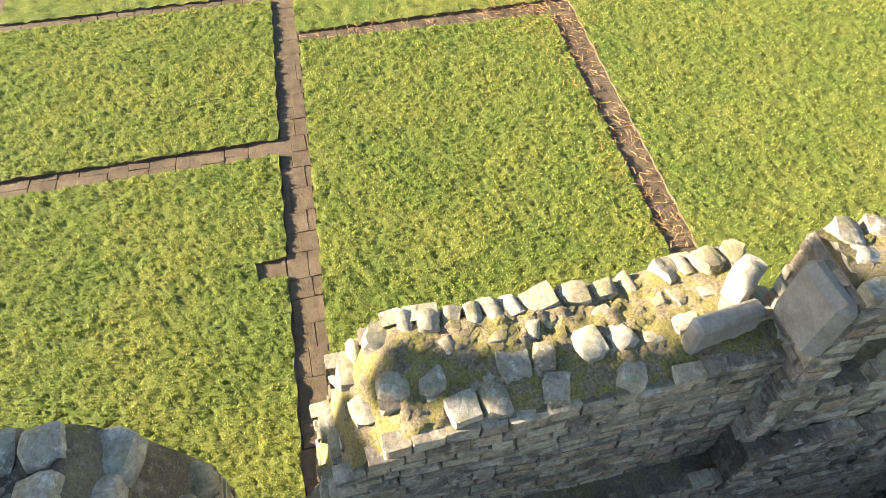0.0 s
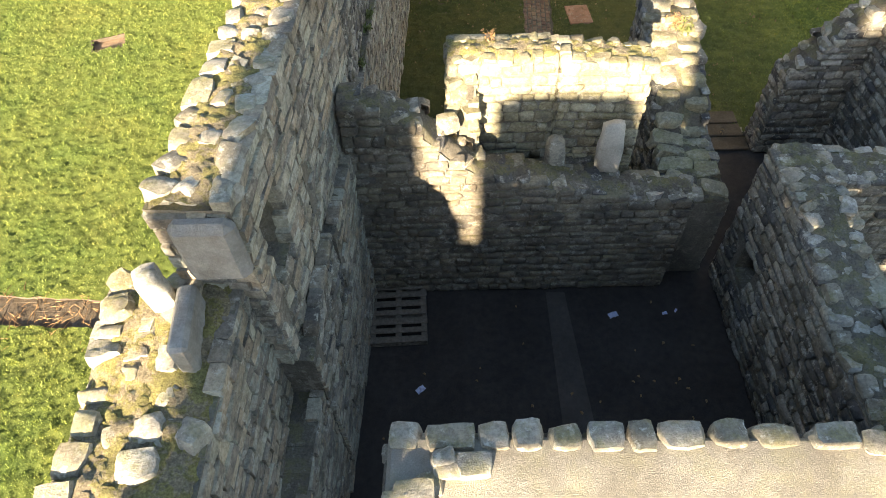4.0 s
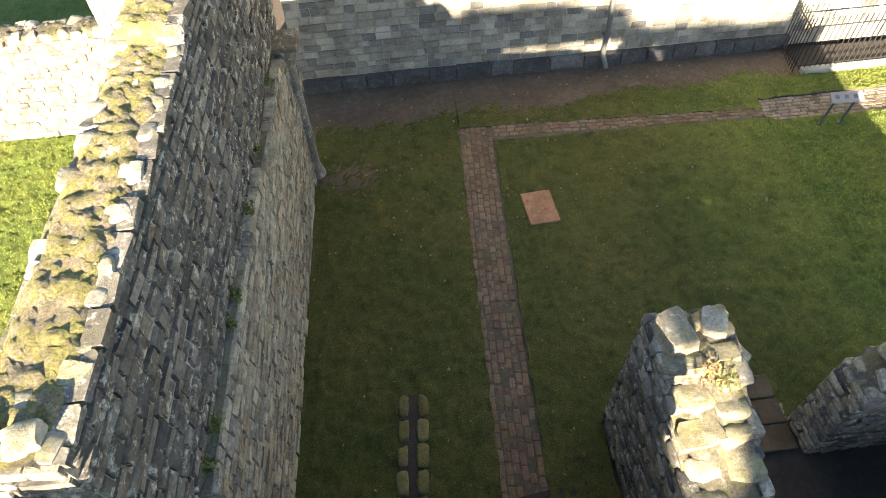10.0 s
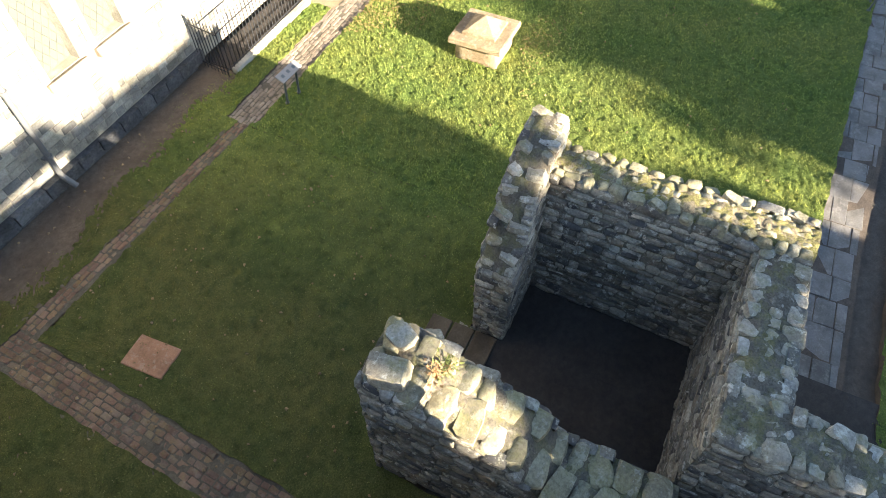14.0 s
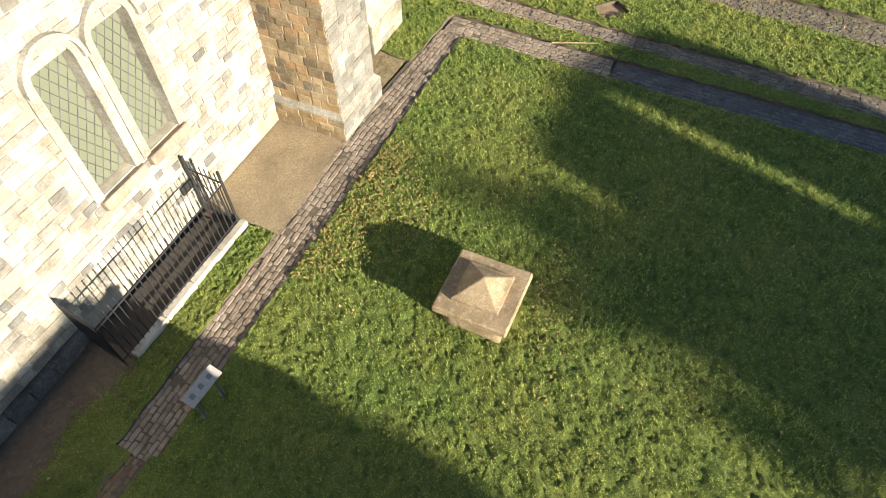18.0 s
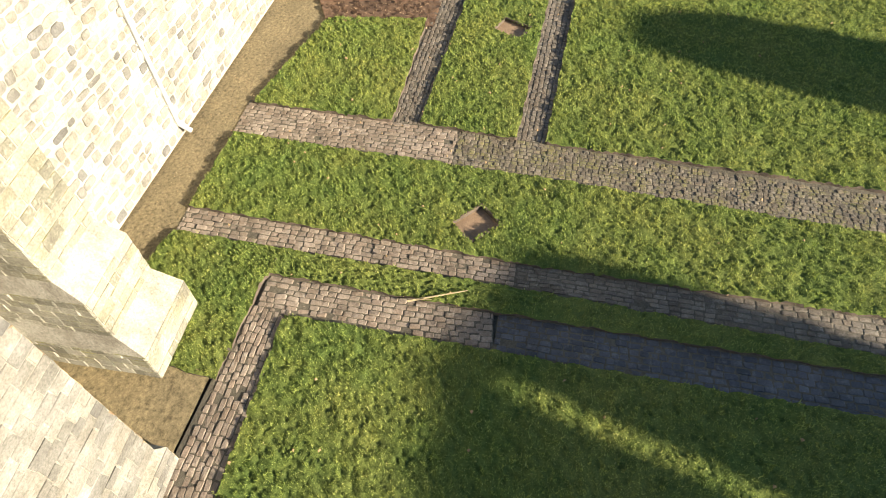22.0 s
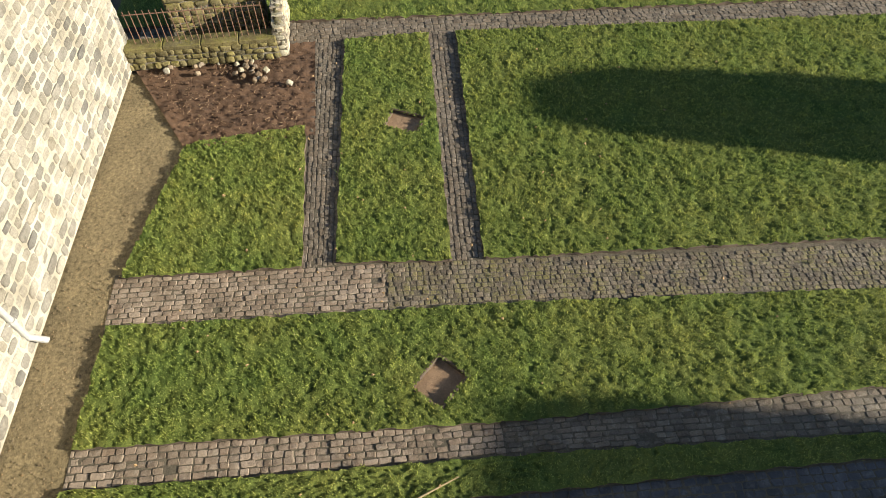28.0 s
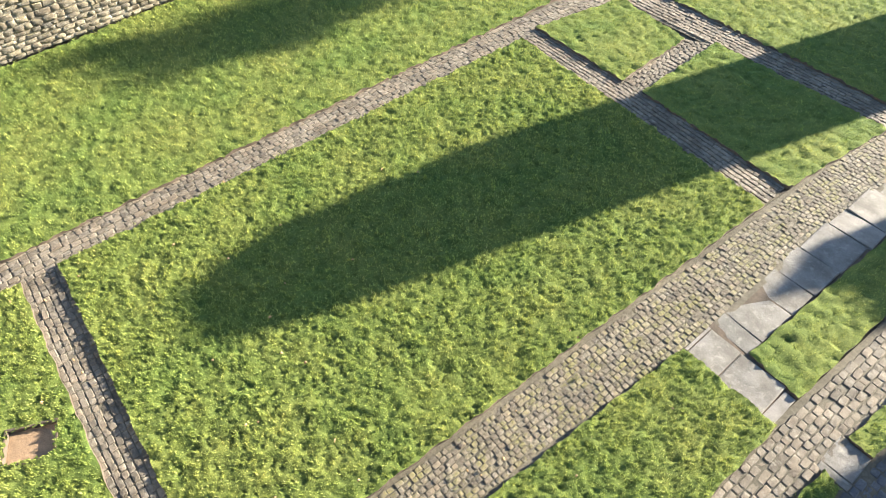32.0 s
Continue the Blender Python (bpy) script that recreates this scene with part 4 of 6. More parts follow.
paved("path_cross", "short sett path between two small lawns", [(27.85, -8.98), (27.87, -12)], [(28.5, -8.95), (28.52, -11.6)], SETT, (0.115, 0.17), along=True, seed=11, near=(28, -9))
paved("path_cross", "sett path beyond the small lawns", [(23.25, -13.1), (32.2, -12.8)], [(23.25, -12.2), (32.2, -11.75)], SETT, (0.115, 0.17), along=True, seed=12, near=(26, -12))
paved("path_west", "narrow brown flagged path in the west lawn", [(-32, -8.6), (-18.7, -8.98), (-6.8, -9.5), (-4.6, -9.58)], [(-32, -8.0), (-18.7, -8.35), (-6.8, -8.89), (-4.6, -8.98)], SLATE_PATH, (0.62, 0.55), seed=13, near=(-9, -9), pool=SLABS, gap=0.001, jitter=0.003, bed=PATH_EARTH)
paved("path_west", "narrow brown flagged path in the west lawn", [(-13.0, -16), (-13.0, -9.27)], [(-12.43, -16), (-12.42, -9.3)], SLATE_PATH, (0.57, 0.5), seed=14, pool=SLABS, gap=0.001, jitter=0.003, bed=PATH_EARTH)
paved("path_west", "narrow brown flagged path in the west lawn", [(-19.12, -16), (-19.12, -8.97)], [(-18.7, -16), (-18.7, -9.0)], SLATE_PATH, (0.42, 0.5), seed=15, pool=SLABS, gap=0.001, jitter=0.003, bed=PATH_EARTH)
paved("path_west", "narrow brown path littered with dry stalks", [(-17.0, -8.42), (-16.9, -1.6)], [(-16.57, -8.4), (-16.33, -1.65)], SLATE_PATH, (0.5, 0.5), seed=16, pool=SLABS, gap=0.001, jitter=0.003, bed=PATH_EARTH)
paved("path_west", "narrow brown path littered with dry stalks", [(-17.05, -0.92), (-8.03, -1.59), (-4.6, -1.88)], [(-17.05, -1.6), (-8.04, -2.24), (-4.6, -2.5)], SLATE_PATH, (0.66, 0.5), seed=17, pool=SLABS, gap=0.001, jitter=0.003, bed=PATH_EARTH)
paved("path_notch", "small brown slab set into the lawn edge", [(-9.62, -9.98), (-9.14, -9.98)], [(-9.62, -9.4), (-9.14, -9.42)], SLATE_PATH, (0.58, 0.48), seed=18, pool=SLABS)
paved("path_shaded", "worn sett path with its shade put into a dark bluish colour", [(19.95, 4.9), (19.8, 0), (19.68, -3.4), (19.1, -8), (18.7, -14)], [(19.2, 4.9), (19.0, 0), (18.8, -3.4), (18.4, -8), (18.0, -14)], SHADE_SETT, (0.13, 0.2), along=True, seed=19, near=(19.5, 0), nmax=120)
paved("path_flags", "large grey paving flags along the lawn", [(3.0, -2.75), (9.15, -2.9), (18.85, -3.45)], [(3.0, -3.6), (9.15, -3.7), (18.85, -4.3)], FLAG, (0.42, 0.62), seed=20, pool=SLABS, near=(9, -3))
paved("path_flags", "large pale paving flags", [(20.96, -3.85), (22.78, -3.9)], [(20.96, -4.55), (22.78, -4.68)], FLAG, (0.72, 0.8), seed=21, pool=SLABS, along=True)
paved("path_flags", "large pale paving flags", [(21.95, -4.66), (21.8, -8.0), (21.45, -12.6)], [(22.8, -4.7), (22.75, -8.0), (22.36, -12.6)], FLAG, (0.78, 0.9), seed=22, pool=SLABS, along=True, z=-0.064)
paved("path_flags", "pale slab between two sett paths", [(19.62, -3.75), (20.05, -3.78)], [(19.62, -4.5), (20.05, -4.57)], FLAG, (0.8, 0.5), seed=23, pool=SLABS)

# ---- ruined walls ----
def wx(y):
    return -3.08 + 0.04 * y


masonry("wall_west", "thick lower courses of the long ruined wall, grey-buff rubble stone", (wx(-4.75) - 0.51, -4.75), (wx(9.1) - 0.51, 9.1), 1.1, [(0, 3.4), (8, 3.5), (13.85, 3.1)],
        sides=("right", "end"), rows=0, seed=21, pool=BLOCKS, near=(-3, 0, 3), nface=220, mat=RUIN_PALE, openings=[(0.3, 1.75, 2.2, 3.5)])
masonry("wall_west", "lowest courses of the long wall beside the first room", (wx(-12) - 0.55, -12), (wx(-4.75) - 0.55, -4.75), 1.1, [(0, 2.2), (2.6, 1.4), (3.2, 2.5), (7.25, 2.6)], sides=("right",), rows=0, seed=45, mat=RUIN_PALE, pool=BLOCKS, near=(-3, -6, 2))
masonry("wall_west", "set-back courses of the long wall below its broken head", (-4.2, -9.0), (-4.13, -4.75), 0.98, [(0, 2.6), (0.4, 4.3), (0.9, 4.66), (3.1, 4.68), (4.25, 4.8)], sides=("right", "start"), z0=1.5, rows=3, fill=MOSSFILL, keep=0.5, size=(0.22, 0.4), height=(0.16, 0.3), seed=46, mat=RUIN_PALE, pool=BLOCKS, near=(-3.6, -6, 3))
masonry("wall_west_upper", "tall part of the long ruined wall with lichen-white coping", (-3.79, -4.75), (-3.52, -0.25), 0.72, [(0, 5.85), (4.0, 5.85), (4.5, 5.5)],
        sides=("right", "start"), z0=3.3, rows=3, seed=22, pool=BLOCKS, fill=MOSSFILL, near=(-3.4, -3, 5), nface=140, size=(0.24, 0.44), height=(0.18, 0.28), keep=0.95, mat=RUIN_PALE, openings=[(0.3, 1.7, 3.0, 5.3)])
masonry("wall_west_reveal", "rough sill and reveal of the small broken window", (-3.6, -4.45), (-3.52, -3.06), 0.34, [(0, 4.3), (0.66, 4.35), (0.72, 5.22), (1.39, 5.28)], sides=("right",), z0=2.7, rows=0, seed=50, mat=RUIN_PALE)
masonry("wall_west_reveal", "inner courses below the small broken window", (-3.42, -4.47), (-3.37, -3.04), 0.34, [(0, 3.4), (1.43, 3.42)], sides=("right",), z0=2.15, rows=0, seed=54)
masonry("wall_west_gap", "broken low part of the long wall in shade", (-3.52, -0.25), (-3.47, 0.55), 0.72, [(0, 4.95), (0.8, 5.0)], sides=("right",), z0=3.3, rows=3, seed=23)
masonry("wall_west_upper", "long ruined wall with mossy rubble top and rough coursed stone", (-3.51, 0.55), (-3.16, 9.1), 0.74, [(0, 5.75), (4.4, 5.75), (4.5, 5.9), (5.4, 5.9), (5.5, 5.4), (8.55, 5.4)],
        sides=("right", "start", "end"), z0=3.3, rows=3, seed=24, pool=BLOCKS, fill=MOSSFILL, near=(-3.1, 3, 5), nface=140, keep=0.6, size=(0.14, 0.32), height=(0.1, 0.2), mat=RUIN_DARK, core_mat=MORTAR, gap=0.022)
masonry("wall_west_low", "broken low end of the long wall with rubble top", (-4.4, -9.0), (-4.4, -4.75), 0.82, [(0, 2.6), (0.25, 3.6), (0.5, 4.4), (0.9, 4.75), (3.2, 4.7), (4.25, 4.85)],
        sides=("right", "start", "left"), rows=3, seed=25, fill=MOSSFILL, mat=RUIN_PALE, pool=BLOCKS, near=(-4, -7, 4.5), nface=140, height=(0.16, 0.32), keep=0.85)
masonry("wall_stub", "ruined wall stub with mossy rounded stones", (-4.4, -12.5), (-4.4, -10.25), 1.0, [(0, 3.9), (1.4, 4.0), (1.7, 3.6), (2.0, 3.0), (2.25, 2.3)], sides=("right", "end"), rows=2, seed=26, nface=120, size=(0.36, 0.55), height=(0.28, 0.42))

# room with the fireplace
masonry("wall_hearth", "broken rubble wall front below the gable, partly sunlit", (-3.15, -1.32), (2.0, -1.32), 0.56,
        [(0, 4.2), (0.55, 4.1), (1.05, 3.8), (1.35, 3.35), (1.9, 2.9), (2.7, 2.7), (3.8, 2.4), (5.15, 2.25)], sides=("right", "left", "end"), rows=2, seed=27, near=(-1, -1.6, 2.5), nface=140, mat=RUIN_BROWN, top_mat=RUIN, height=(0.09, 0.17), size=(0.2, 0.42))
masonry("wall_hearth_side", "short cross wall beside the dark flue", (-1.5, -1.05), (-1.5, -0.55), 0.42, [(0, 3.3), (0.5, 3.9)], sides=("left", "right"), rows=2, seed=28, mat=RUIN_GOLD, top_mat=RUIN_GOLD)
masonry("wall_hearth_fill", "rubble fill behind the hearth wall", (0.05, -0.82), (0.8, -0.82), 0.46, [(0, 2.3), (0.75, 2.25)], sides=("left", "start", "end"), rows=2, seed=29, mat=RUIN_BROWN, top_mat=RUIN_BROWN)
masonry("wall_gable", "sunlit gable wall of pale coursed sandstone", (-1.7, -0.27), (-0.13, -0.27), 0.62, [(0, 4.12), (1.57, 4.1)], sides=("left", "right", "start", "end"), rows=3, seed=30, pool=BLOCKS, fill=MOSSFILL, mat=RUIN_GOLD, top_mat=RUIN_GOLD, near=(-1, -0.6, 3.6), nface=140, course=(0.13, 0.22))
masonry("wall_gable", "second sunlit gable wall beside a narrow cleft", (-0.07, -0.3), (1.2, -0.36), 0.62, [(0, 4.1), (1.27, 4.0)], sides=("left", "right", "start", "end"), rows=3, seed=31, pool=BLOCKS, fill=MOSSFILL, mat=RUIN_GOLD, top_mat=RUIN_GOLD, near=(0.6, -0.6, 3.6), nface=140, course=(0.13, 0.22))
masonry("wall_spur", "ragged spur wall with a tuft of dry plants", (2.28, -1.3), (2.28, 2.65), 0.92, [(0, 1.9), (1.5, 1.95), (1.9, 2.4), (2.6, 2.75), (3.1, 2.95), (3.2, 3.1), (3.95, 3.05)],
        sides=("left", "right", "end"), rows=2, seed=32, near=(2.3, 2, 2.8), nface=140, size=(0.22, 0.4), height=(0.2, 0.34), top_mat=RUIN_GOLD)
cop = tagged(empty("wall_coping", 3.7, -3.55), "long pale dressed coping slabs on the wall between the rooms", "coping")
for k in range(3):
    box("coping_slab", MOSSY_PALE, cop, (0.02 - 0.03 * k, -0.66 + 0.66 * k, 2.66 + 0.03 * k), (0.26, 0.65, 0.12), 0.03, rot=Matrix.Rotation(0.03, 4, "X"))
# second room
masonry("wall_room_north", "stepped ruined wall rising to a sunlit corner", (4.65, 2.0), (6.7, 2.02), 0.58, [(0, 1.9), (0.4, 2.4), (0.9, 3.0), (1.3, 3.3), (2.05, 3.4)], sides=("left", "right", "start"), rows=2, seed=33, near=(5.6, 2, 3), nface=140)
masonry("wall_room_east", "ruined wall topped by tumbled mossy rubble", (6.25, -2.0), (6.3, 1.72), 0.72, [(0, 3.05), (3.7, 3.0)], sides=("left", "right"), rows=5, seed=34, fill=MOSSFILL, near=(6, 0, 3), nface=140, size=(0.14, 0.3), height=(0.16, 0.3), top_mat=RUIN_GOLD)
masonry("wall_room_south", "ruined wall with a shaded rubble top", (3.25, -1.66), (5.9, -1.66), 0.7, [(0, 3.0), (2.65, 2.95)], sides=("left", "right"), rows=3, seed=35, near=(4.5, -1.6, 3), nface=140)
masonry("wall_room_west", "shaded ruined wall between the two rooms", (3.3, -6.4), (3.3, -1.3), 0.72, [(0, 2.6), (2.3, 2.6), (3.9, 3.1), (5.1, 3.05)], sides=("left", "right", "end"), rows=3, seed=36, near=(3.2, -2, 2.5), nface=140, openings=[(4.0, 4.5, 0.9, 1.5)])
masonry("wall_room_front", "low ruined wall capped with grey mortar and a stone edge", (-2.35, -6.25), (3.7, -6.4), 0.8, [(0, 3.7), (0.5, 4.0), (6, 4.0)], sides=("left", "right", "start"), rows=0, seed=37, near=(-1, -6, 4), nface=140)

# tall ruins out of view to the south, which shade the courtyard and the lawns
masonry("wall_tall_ruin", "tall roofless ruin standing south of the rooms", (-9.6, -24.0), (0.85, -24.0), 0.9,
        [(0, 12.75), (0.27, 13.1), (1.3, 13.05), (2.4, 13.05), (3.1, 12.85), (3.9, 12.75), (4.0, 12.3), (5.5, 12.2), (7.2, 12.05), (7.85, 12.1), (8.2, 12.3), (8.5, 11.5), (8.75, 10.95), (8.85, 10.5), (9.14, 9.9), (9.94, 9.85), (10.4, 9.3), (10.45, 8.6)],
        sides=(), rows=1, seed=38, ntop=8,
        openings=[(0.0, 0.5, 11.95, 12.45), (0.0, 0.3, 0.0, 11.2), (0.3, 0.6, 0.0, 10.6), (0.6, 0.88, 0.0, 9.7), (0.88, 1.05, 0.0, 8.0), (0.88, 1.05, 9.3, 11.4), (1.05, 1.5, 0.0, 8.0), (1.05, 1.5, 9.3, 12.05),
                  (1.5, 1.93, 0.0, 8.0), (1.5, 1.93, 8.5, 12.05), (1.93, 2.2, 0.0, 8.0), (1.93, 2.2, 10.85, 12.05), (2.2, 3.9, 10.95, 12.05), (3.9, 4.95, 10.35, 11.75),
                  (2.2, 7.6, 9.4, 9.98), (7.7, 8.9, 9.35, 10.12), (8.4, 9.4, 7.9, 8.8), (7.6, 8.5, 11.0, 11.65)])
masonry("wall_tall_ruin", "low broken end of the tall ruin", (0.95, -24.0), (3.75, -24.0), 0.9, [(0, 7.9), (1.0, 7.83), (1.8, 7.72), (2.3, 7.5), (2.65, 7.1), (2.8, 6.5)], sides=(), rows=1, seed=48, ntop=8)
masonry("wall_tall_ruin", "high ruined gable with a narrow slit beyond the south lawn", (5.45, -24.0), (13.93, -24.0), 0.9,
        [(0, 6.9), (0.1, 7.4), (0.35, 7.85), (1.8, 7.9), (2.0, 8.5), (2.1, 9.5), (3.5, 9.5), (4.6, 9.6), (6.2, 9.35), (6.9, 9.25), (7.6, 9.2), (7.9, 9.0), (8.2, 8.35), (8.27, 7.7), (8.42, 7.2), (8.48, 6.0)],
        sides=(), rows=1, seed=39, ntop=8, openings=[(4.53, 5.08, 7.3, 9.35)])
masonry("wall_tall_ruin", "slender ruined pier beyond the east lawns", (20.5, -24.0), (23.4, -24.0), 0.8, [(0, 8.0), (0.3, 8.5), (1.5, 8.5), (2.1, 8.1), (2.4, 7.8), (2.9, 6.3)], sides=(), rows=2, seed=44, ntop=8)

masonry("wall_tall_ruin", "low ruined wall end between the gable and the pier", (15.45, -24.0), (17.7, -24.0), 0.8, [(0, 4.6), (0.5, 5.4), (1.2, 5.25), (1.9, 5.6), (2.25, 5.2)], sides=(), rows=1, seed=49, ntop=8)


def bare_tree(x, y, z0, z1, reach, seed, label):
    """A leafless winter tree: a forked trunk and a crown of fine twigs between z0 and z1."""
    r = np.random.default_rng(seed)
    ob = tagged(empty("tree", x, y), label, "tree")
    trunk = rod("trunk", BARK, ob, (0, 0, -0.1), (0.1, 0, z0), 0.24, 10, 0.14)
    vs, fs = [], []

    def stick(a, b, ra, rb):
        d = (b - a) / np.linalg.norm(b - a)
        u = np.cross(d, (0.31, 0.2, 0.93))
        u /= np.linalg.norm(u)
        v = np.cross(d, u)
        k = len(vs)
        for c, rr in ((a, ra), (b, rb)):
            vs.extend(c + rr * (u * math.cos(q) + v * math.sin(q)) for q in (0, 2.094, 4.189))
        fs.extend([k + i, k + (i + 1) % 3, k + 3 + (i + 1) % 3, k + 3 + i] for i in range(3))

    def grow(a, d, l, rad, level):
        b = a + d * l
        stick(a, b, rad, rad * 0.65)
        if level == 0:
            return
        for _ in range(4 if level > 1 else 5):
            f = r.uniform(0.35, 1.0)
            e = d + r.normal(0, 0.55, 3) * np.array((1, 1, 0.7)) + np.array((0, 0, 0.1))
            grow(a + d * l * f, e / np.linalg.norm(e), l * r.uniform(0.55, 0.8), rad * 0.6, level - 1)

    rise = z1 - z0
    for k in range(13):
        e = np.array((math.cos(k * 2.4) * 0.55 * reach / rise, math.sin(k * 2.4) * 0.55 * reach / rise, 0.8)) + r.normal(0, 0.12, 3)
        grow(np.array((0.1, 0, z0 - 0.1 - 0.16 * k)), e / np.linalg.norm(e), rise * 0.36, 0.1, 4)
    link("crown", vs, fs, BARK, ob, "bare grey-brown branches and twigs")
    return ob


BARK = plain("grey_bark", (0.12, 0.1, 0.08), 0.9, 0.0, 0.7)
bare_tree(3.1, -34.0, 10.6, 14.7, 2.7, 3, "leafless tall tree standing beyond the ruined gable")
bare_tree(27.6, -34.0, 9.5, 13.0, 2.2, 4, "leafless tree beyond the ruined pier")

# ---- church ----
def ashlar(name, label, a, b, z1, seed, openings=(), thick=0.8, mat=None, near=None, nface=260, course=(0.14, 0.2), length=(0.17, 0.4), sides=("right",), pool=None, gap=0.016, mortar=None):
    r = np.random.default_rng(seed)
    prof = [(0, z1), (np.hypot(b[0] - a[0], b[1] - a[1]), z1)]
    body = tagged(core(name, a, b, thick, prof, 0, openings, mat=mortar or CHURCH_POINTING, seed=seed, step=1.0, inset=0.0), label, "wall", kind="structure")
    pieces(body, "ashlar_block", wall_faces(a, b, thick, prof, 0.04 if pool else 0.35, r, sides, course, length, openings, 0.018, near=near, gap=gap, uneven=1.0 if pool else 0.5), pool or BLOCKS, mat or CHURCH, nface, False, rest="further_blocks")
    return body


NAVE = [(13.15, 14.05, 2.0, 4.4), (14.3, 15.2, 2.0, 4.4), (7.95, 8.85, 2.0, 4.4), (9.2, 10.1, 2.0, 4.4), (2.6, 3.5, 2.3, 4.6), (3.8, 4.5, 2.3, 4.6)]
ashlar("church_wall", "sunlit church wall of coursed grey and buff stone", (-3.0, 11.75), (16.5, 11.8), 8.0, 41, NAVE, near=(11, 11.4, 2.0))
ashlar("church_wall", "tall sunlit church wall of weathered rubble courses", (16.6, 13.45), (31.7, 12.6), 8.0, 42, [(2.2, 3.1, 2.2, 4.4)], near=(25, 12.6, 2), course=(0.16, 0.27), length=(0.18, 0.46), pool=RUBBLE, gap=0.024, mat=CHURCH_RUBBLE, mortar=CHURCH_MORTAR)
masonry("wall_garden", "low sunlit rubble wall closing the west lawn", (-24, 10.95), (-6.4, 10.95), 0.7, [(0, 2.35), (17.6, 2.4)], sides=("right",), rows=2, seed=43, near=(-8, 10.6, 1), nface=140, ntop=60)
ashlar("church_wall", "coursed stone wall with a dark doorway beyond the long wall", (-6.4, 11.0), (-3.6, 11.0), 6.0, 47, [(0.9, 1.9, 0.0, 2.0)], near=(-5, 10.6, 1), nface=100)
lawn("lawn_west", "sunlit lawn beyond the garden wall", [[(-32, 11.4), (-6.4, 11.4), (-6.4, 22), (-32, 22)]], cell=0.3, density=120, seed=20)

# ---- church details ----
def lancet(name, x0, x1, z0, z1, y, parent_label):
    """A round-headed window: leaded glazing set back in the wall, chamfered surround, hood mould and sill."""
    w = x1 - x0
    cx, rad = (x0 + x1) / 2, w / 2
    ob = tagged(empty(name, cx, y, z0), parent_label, "window", group="church windows", kind="structure")

    def arch(half, zs, spring):
        pts = [(-half, zs)]
        pts += [(-half * math.cos(a), spring + half * math.sin(a)) for a in np.linspace(0, math.pi, 17)]
        return pts + [(half, zs)]

    def band(pname, inner, outer, ya, yb, mat, label=""):
        k = len(inner)
        verts = [(px, ya, pz) for px, pz in inner] + [(px, ya, pz) for px, pz in outer] + [(px, yb, pz) for px, pz in inner] + [(px, yb, pz) for px, pz in outer]
        faces = []
        for i in range(k - 1):
            faces += [[i, i + 1, k + i + 1, k + i], [2 * k + i, 2 * k + i + 1, i + 1, i], [k + i, k + i + 1, 3 * k + i + 1, 3 * k + i]]
        return link(pname, verts, faces, mat, ob, label)

    spring = (z1 - z0) - rad
    inner = arch(rad * 0.86, 0.0, spring)
    band("surround", inner, arch(rad + 0.115, -0.02, spring), -0.02, 0.33, JAMBSTONE, "pale dressed stone surround")
    hood = [(-(rad + 0.05) * math.cos(a), spring + (rad + 0.05) * math.sin(a)) for a in np.linspace(-0.1, math.pi + 0.1, 19)]
    hood2 = [(-(rad + 0.115) * math.cos(a), spring + (rad + 0.115) * math.sin(a)) for a in np.linspace(-0.1, math.pi + 0.1, 19)]
    band("hood_mould", hood, hood2, -0.1, 0.02, JAMBSTONE, "weathered projecting hood mould")
    g = [(px * 1.02, 0.26, pz) for px, pz in arch(rad * 0.86, 0.0, spring)]
    glass = link("glazing", g, [list(range(len(g)))], GLASS, ob, "dull greenish leaded glass")
    bm = bmesh.new()
    for k in range(-9, 10):
        for g_ in (-1, 1):
            off = k * 0.15
            a, b = Vector((-rad * 0.84, 0.245, spring * 0.5 + off * 2 - g_ * rad * 1.4)), Vector((rad * 0.84, 0.245, spring * 0.5 + off * 2 + g_ * rad * 1.4))
            ts = [t for t in np.linspace(0, 1, 41) if 0 < (a.lerp(b, t)).z < spring + math.sqrt(max(0, (rad * 0.84) ** 2 - a.lerp(b, t).x ** 2))]
            if len(ts) > 2:
                p, q = a.lerp(b, ts[0]), a.lerp(b, ts[-1])
                m = Matrix.Translation((p + q) / 2) @ (q - p).to_track_quat("Z", "Y").to_matrix().to_4x4()
                bmesh.ops.create_cone(bm, cap_ends=False, segments=4, radius1=0.007, radius2=0.007, depth=(q - p).length, matrix=m)
    part("lead_lattice", bm, LEAD, glass)
    box("window_sill", SILL, ob, (0, 0.02, -0.12), (w + 0.12, 0.34, 0.2), 0.02, "brown sloping stone sill", Matrix.Rotation(radians(-14), 4, "X"))
    return ob


SILL = stone("brown_sill_stone", [(0.3, 0.24, 0.18), (0.36, 0.29, 0.22)], lichen=0.15, fine=30, dark=0.7)
for k, (x0, x1, z0, z1) in enumerate(NAVE):
    lancet("window_%d" % (k + 1), x0 - 3.0, x1 - 3.0, z0, z1 + 0.3, 11.36, "round-headed leaded church window with stone hood")
lancet("window_%d" % (len(NAVE) + 1), 18.85, 19.7, 2.3, 4.7, 12.9, "round-headed church window beside the buttress")

# plinth of large dark stones
pl = tagged(box("church_plinth", PLINTH, None, (2.7, 11.36, 0.13), (11.3, 0.2, 0.36)), "dark stone plinth course along the church foot", "plinth", kind="structure")
r = np.random.default_rng(77)
x = -2.9
mats = []
while x < 7.8:
    w = r.uniform(0.45, 0.95)
    mats.append(mat4((x + w / 2, 11.28, 0.2), (-(w - 0.02), 0, 0), (0, -0.16, 0), (0, 0, 0.27 + r.normal(0, 0.01))))
    x += w
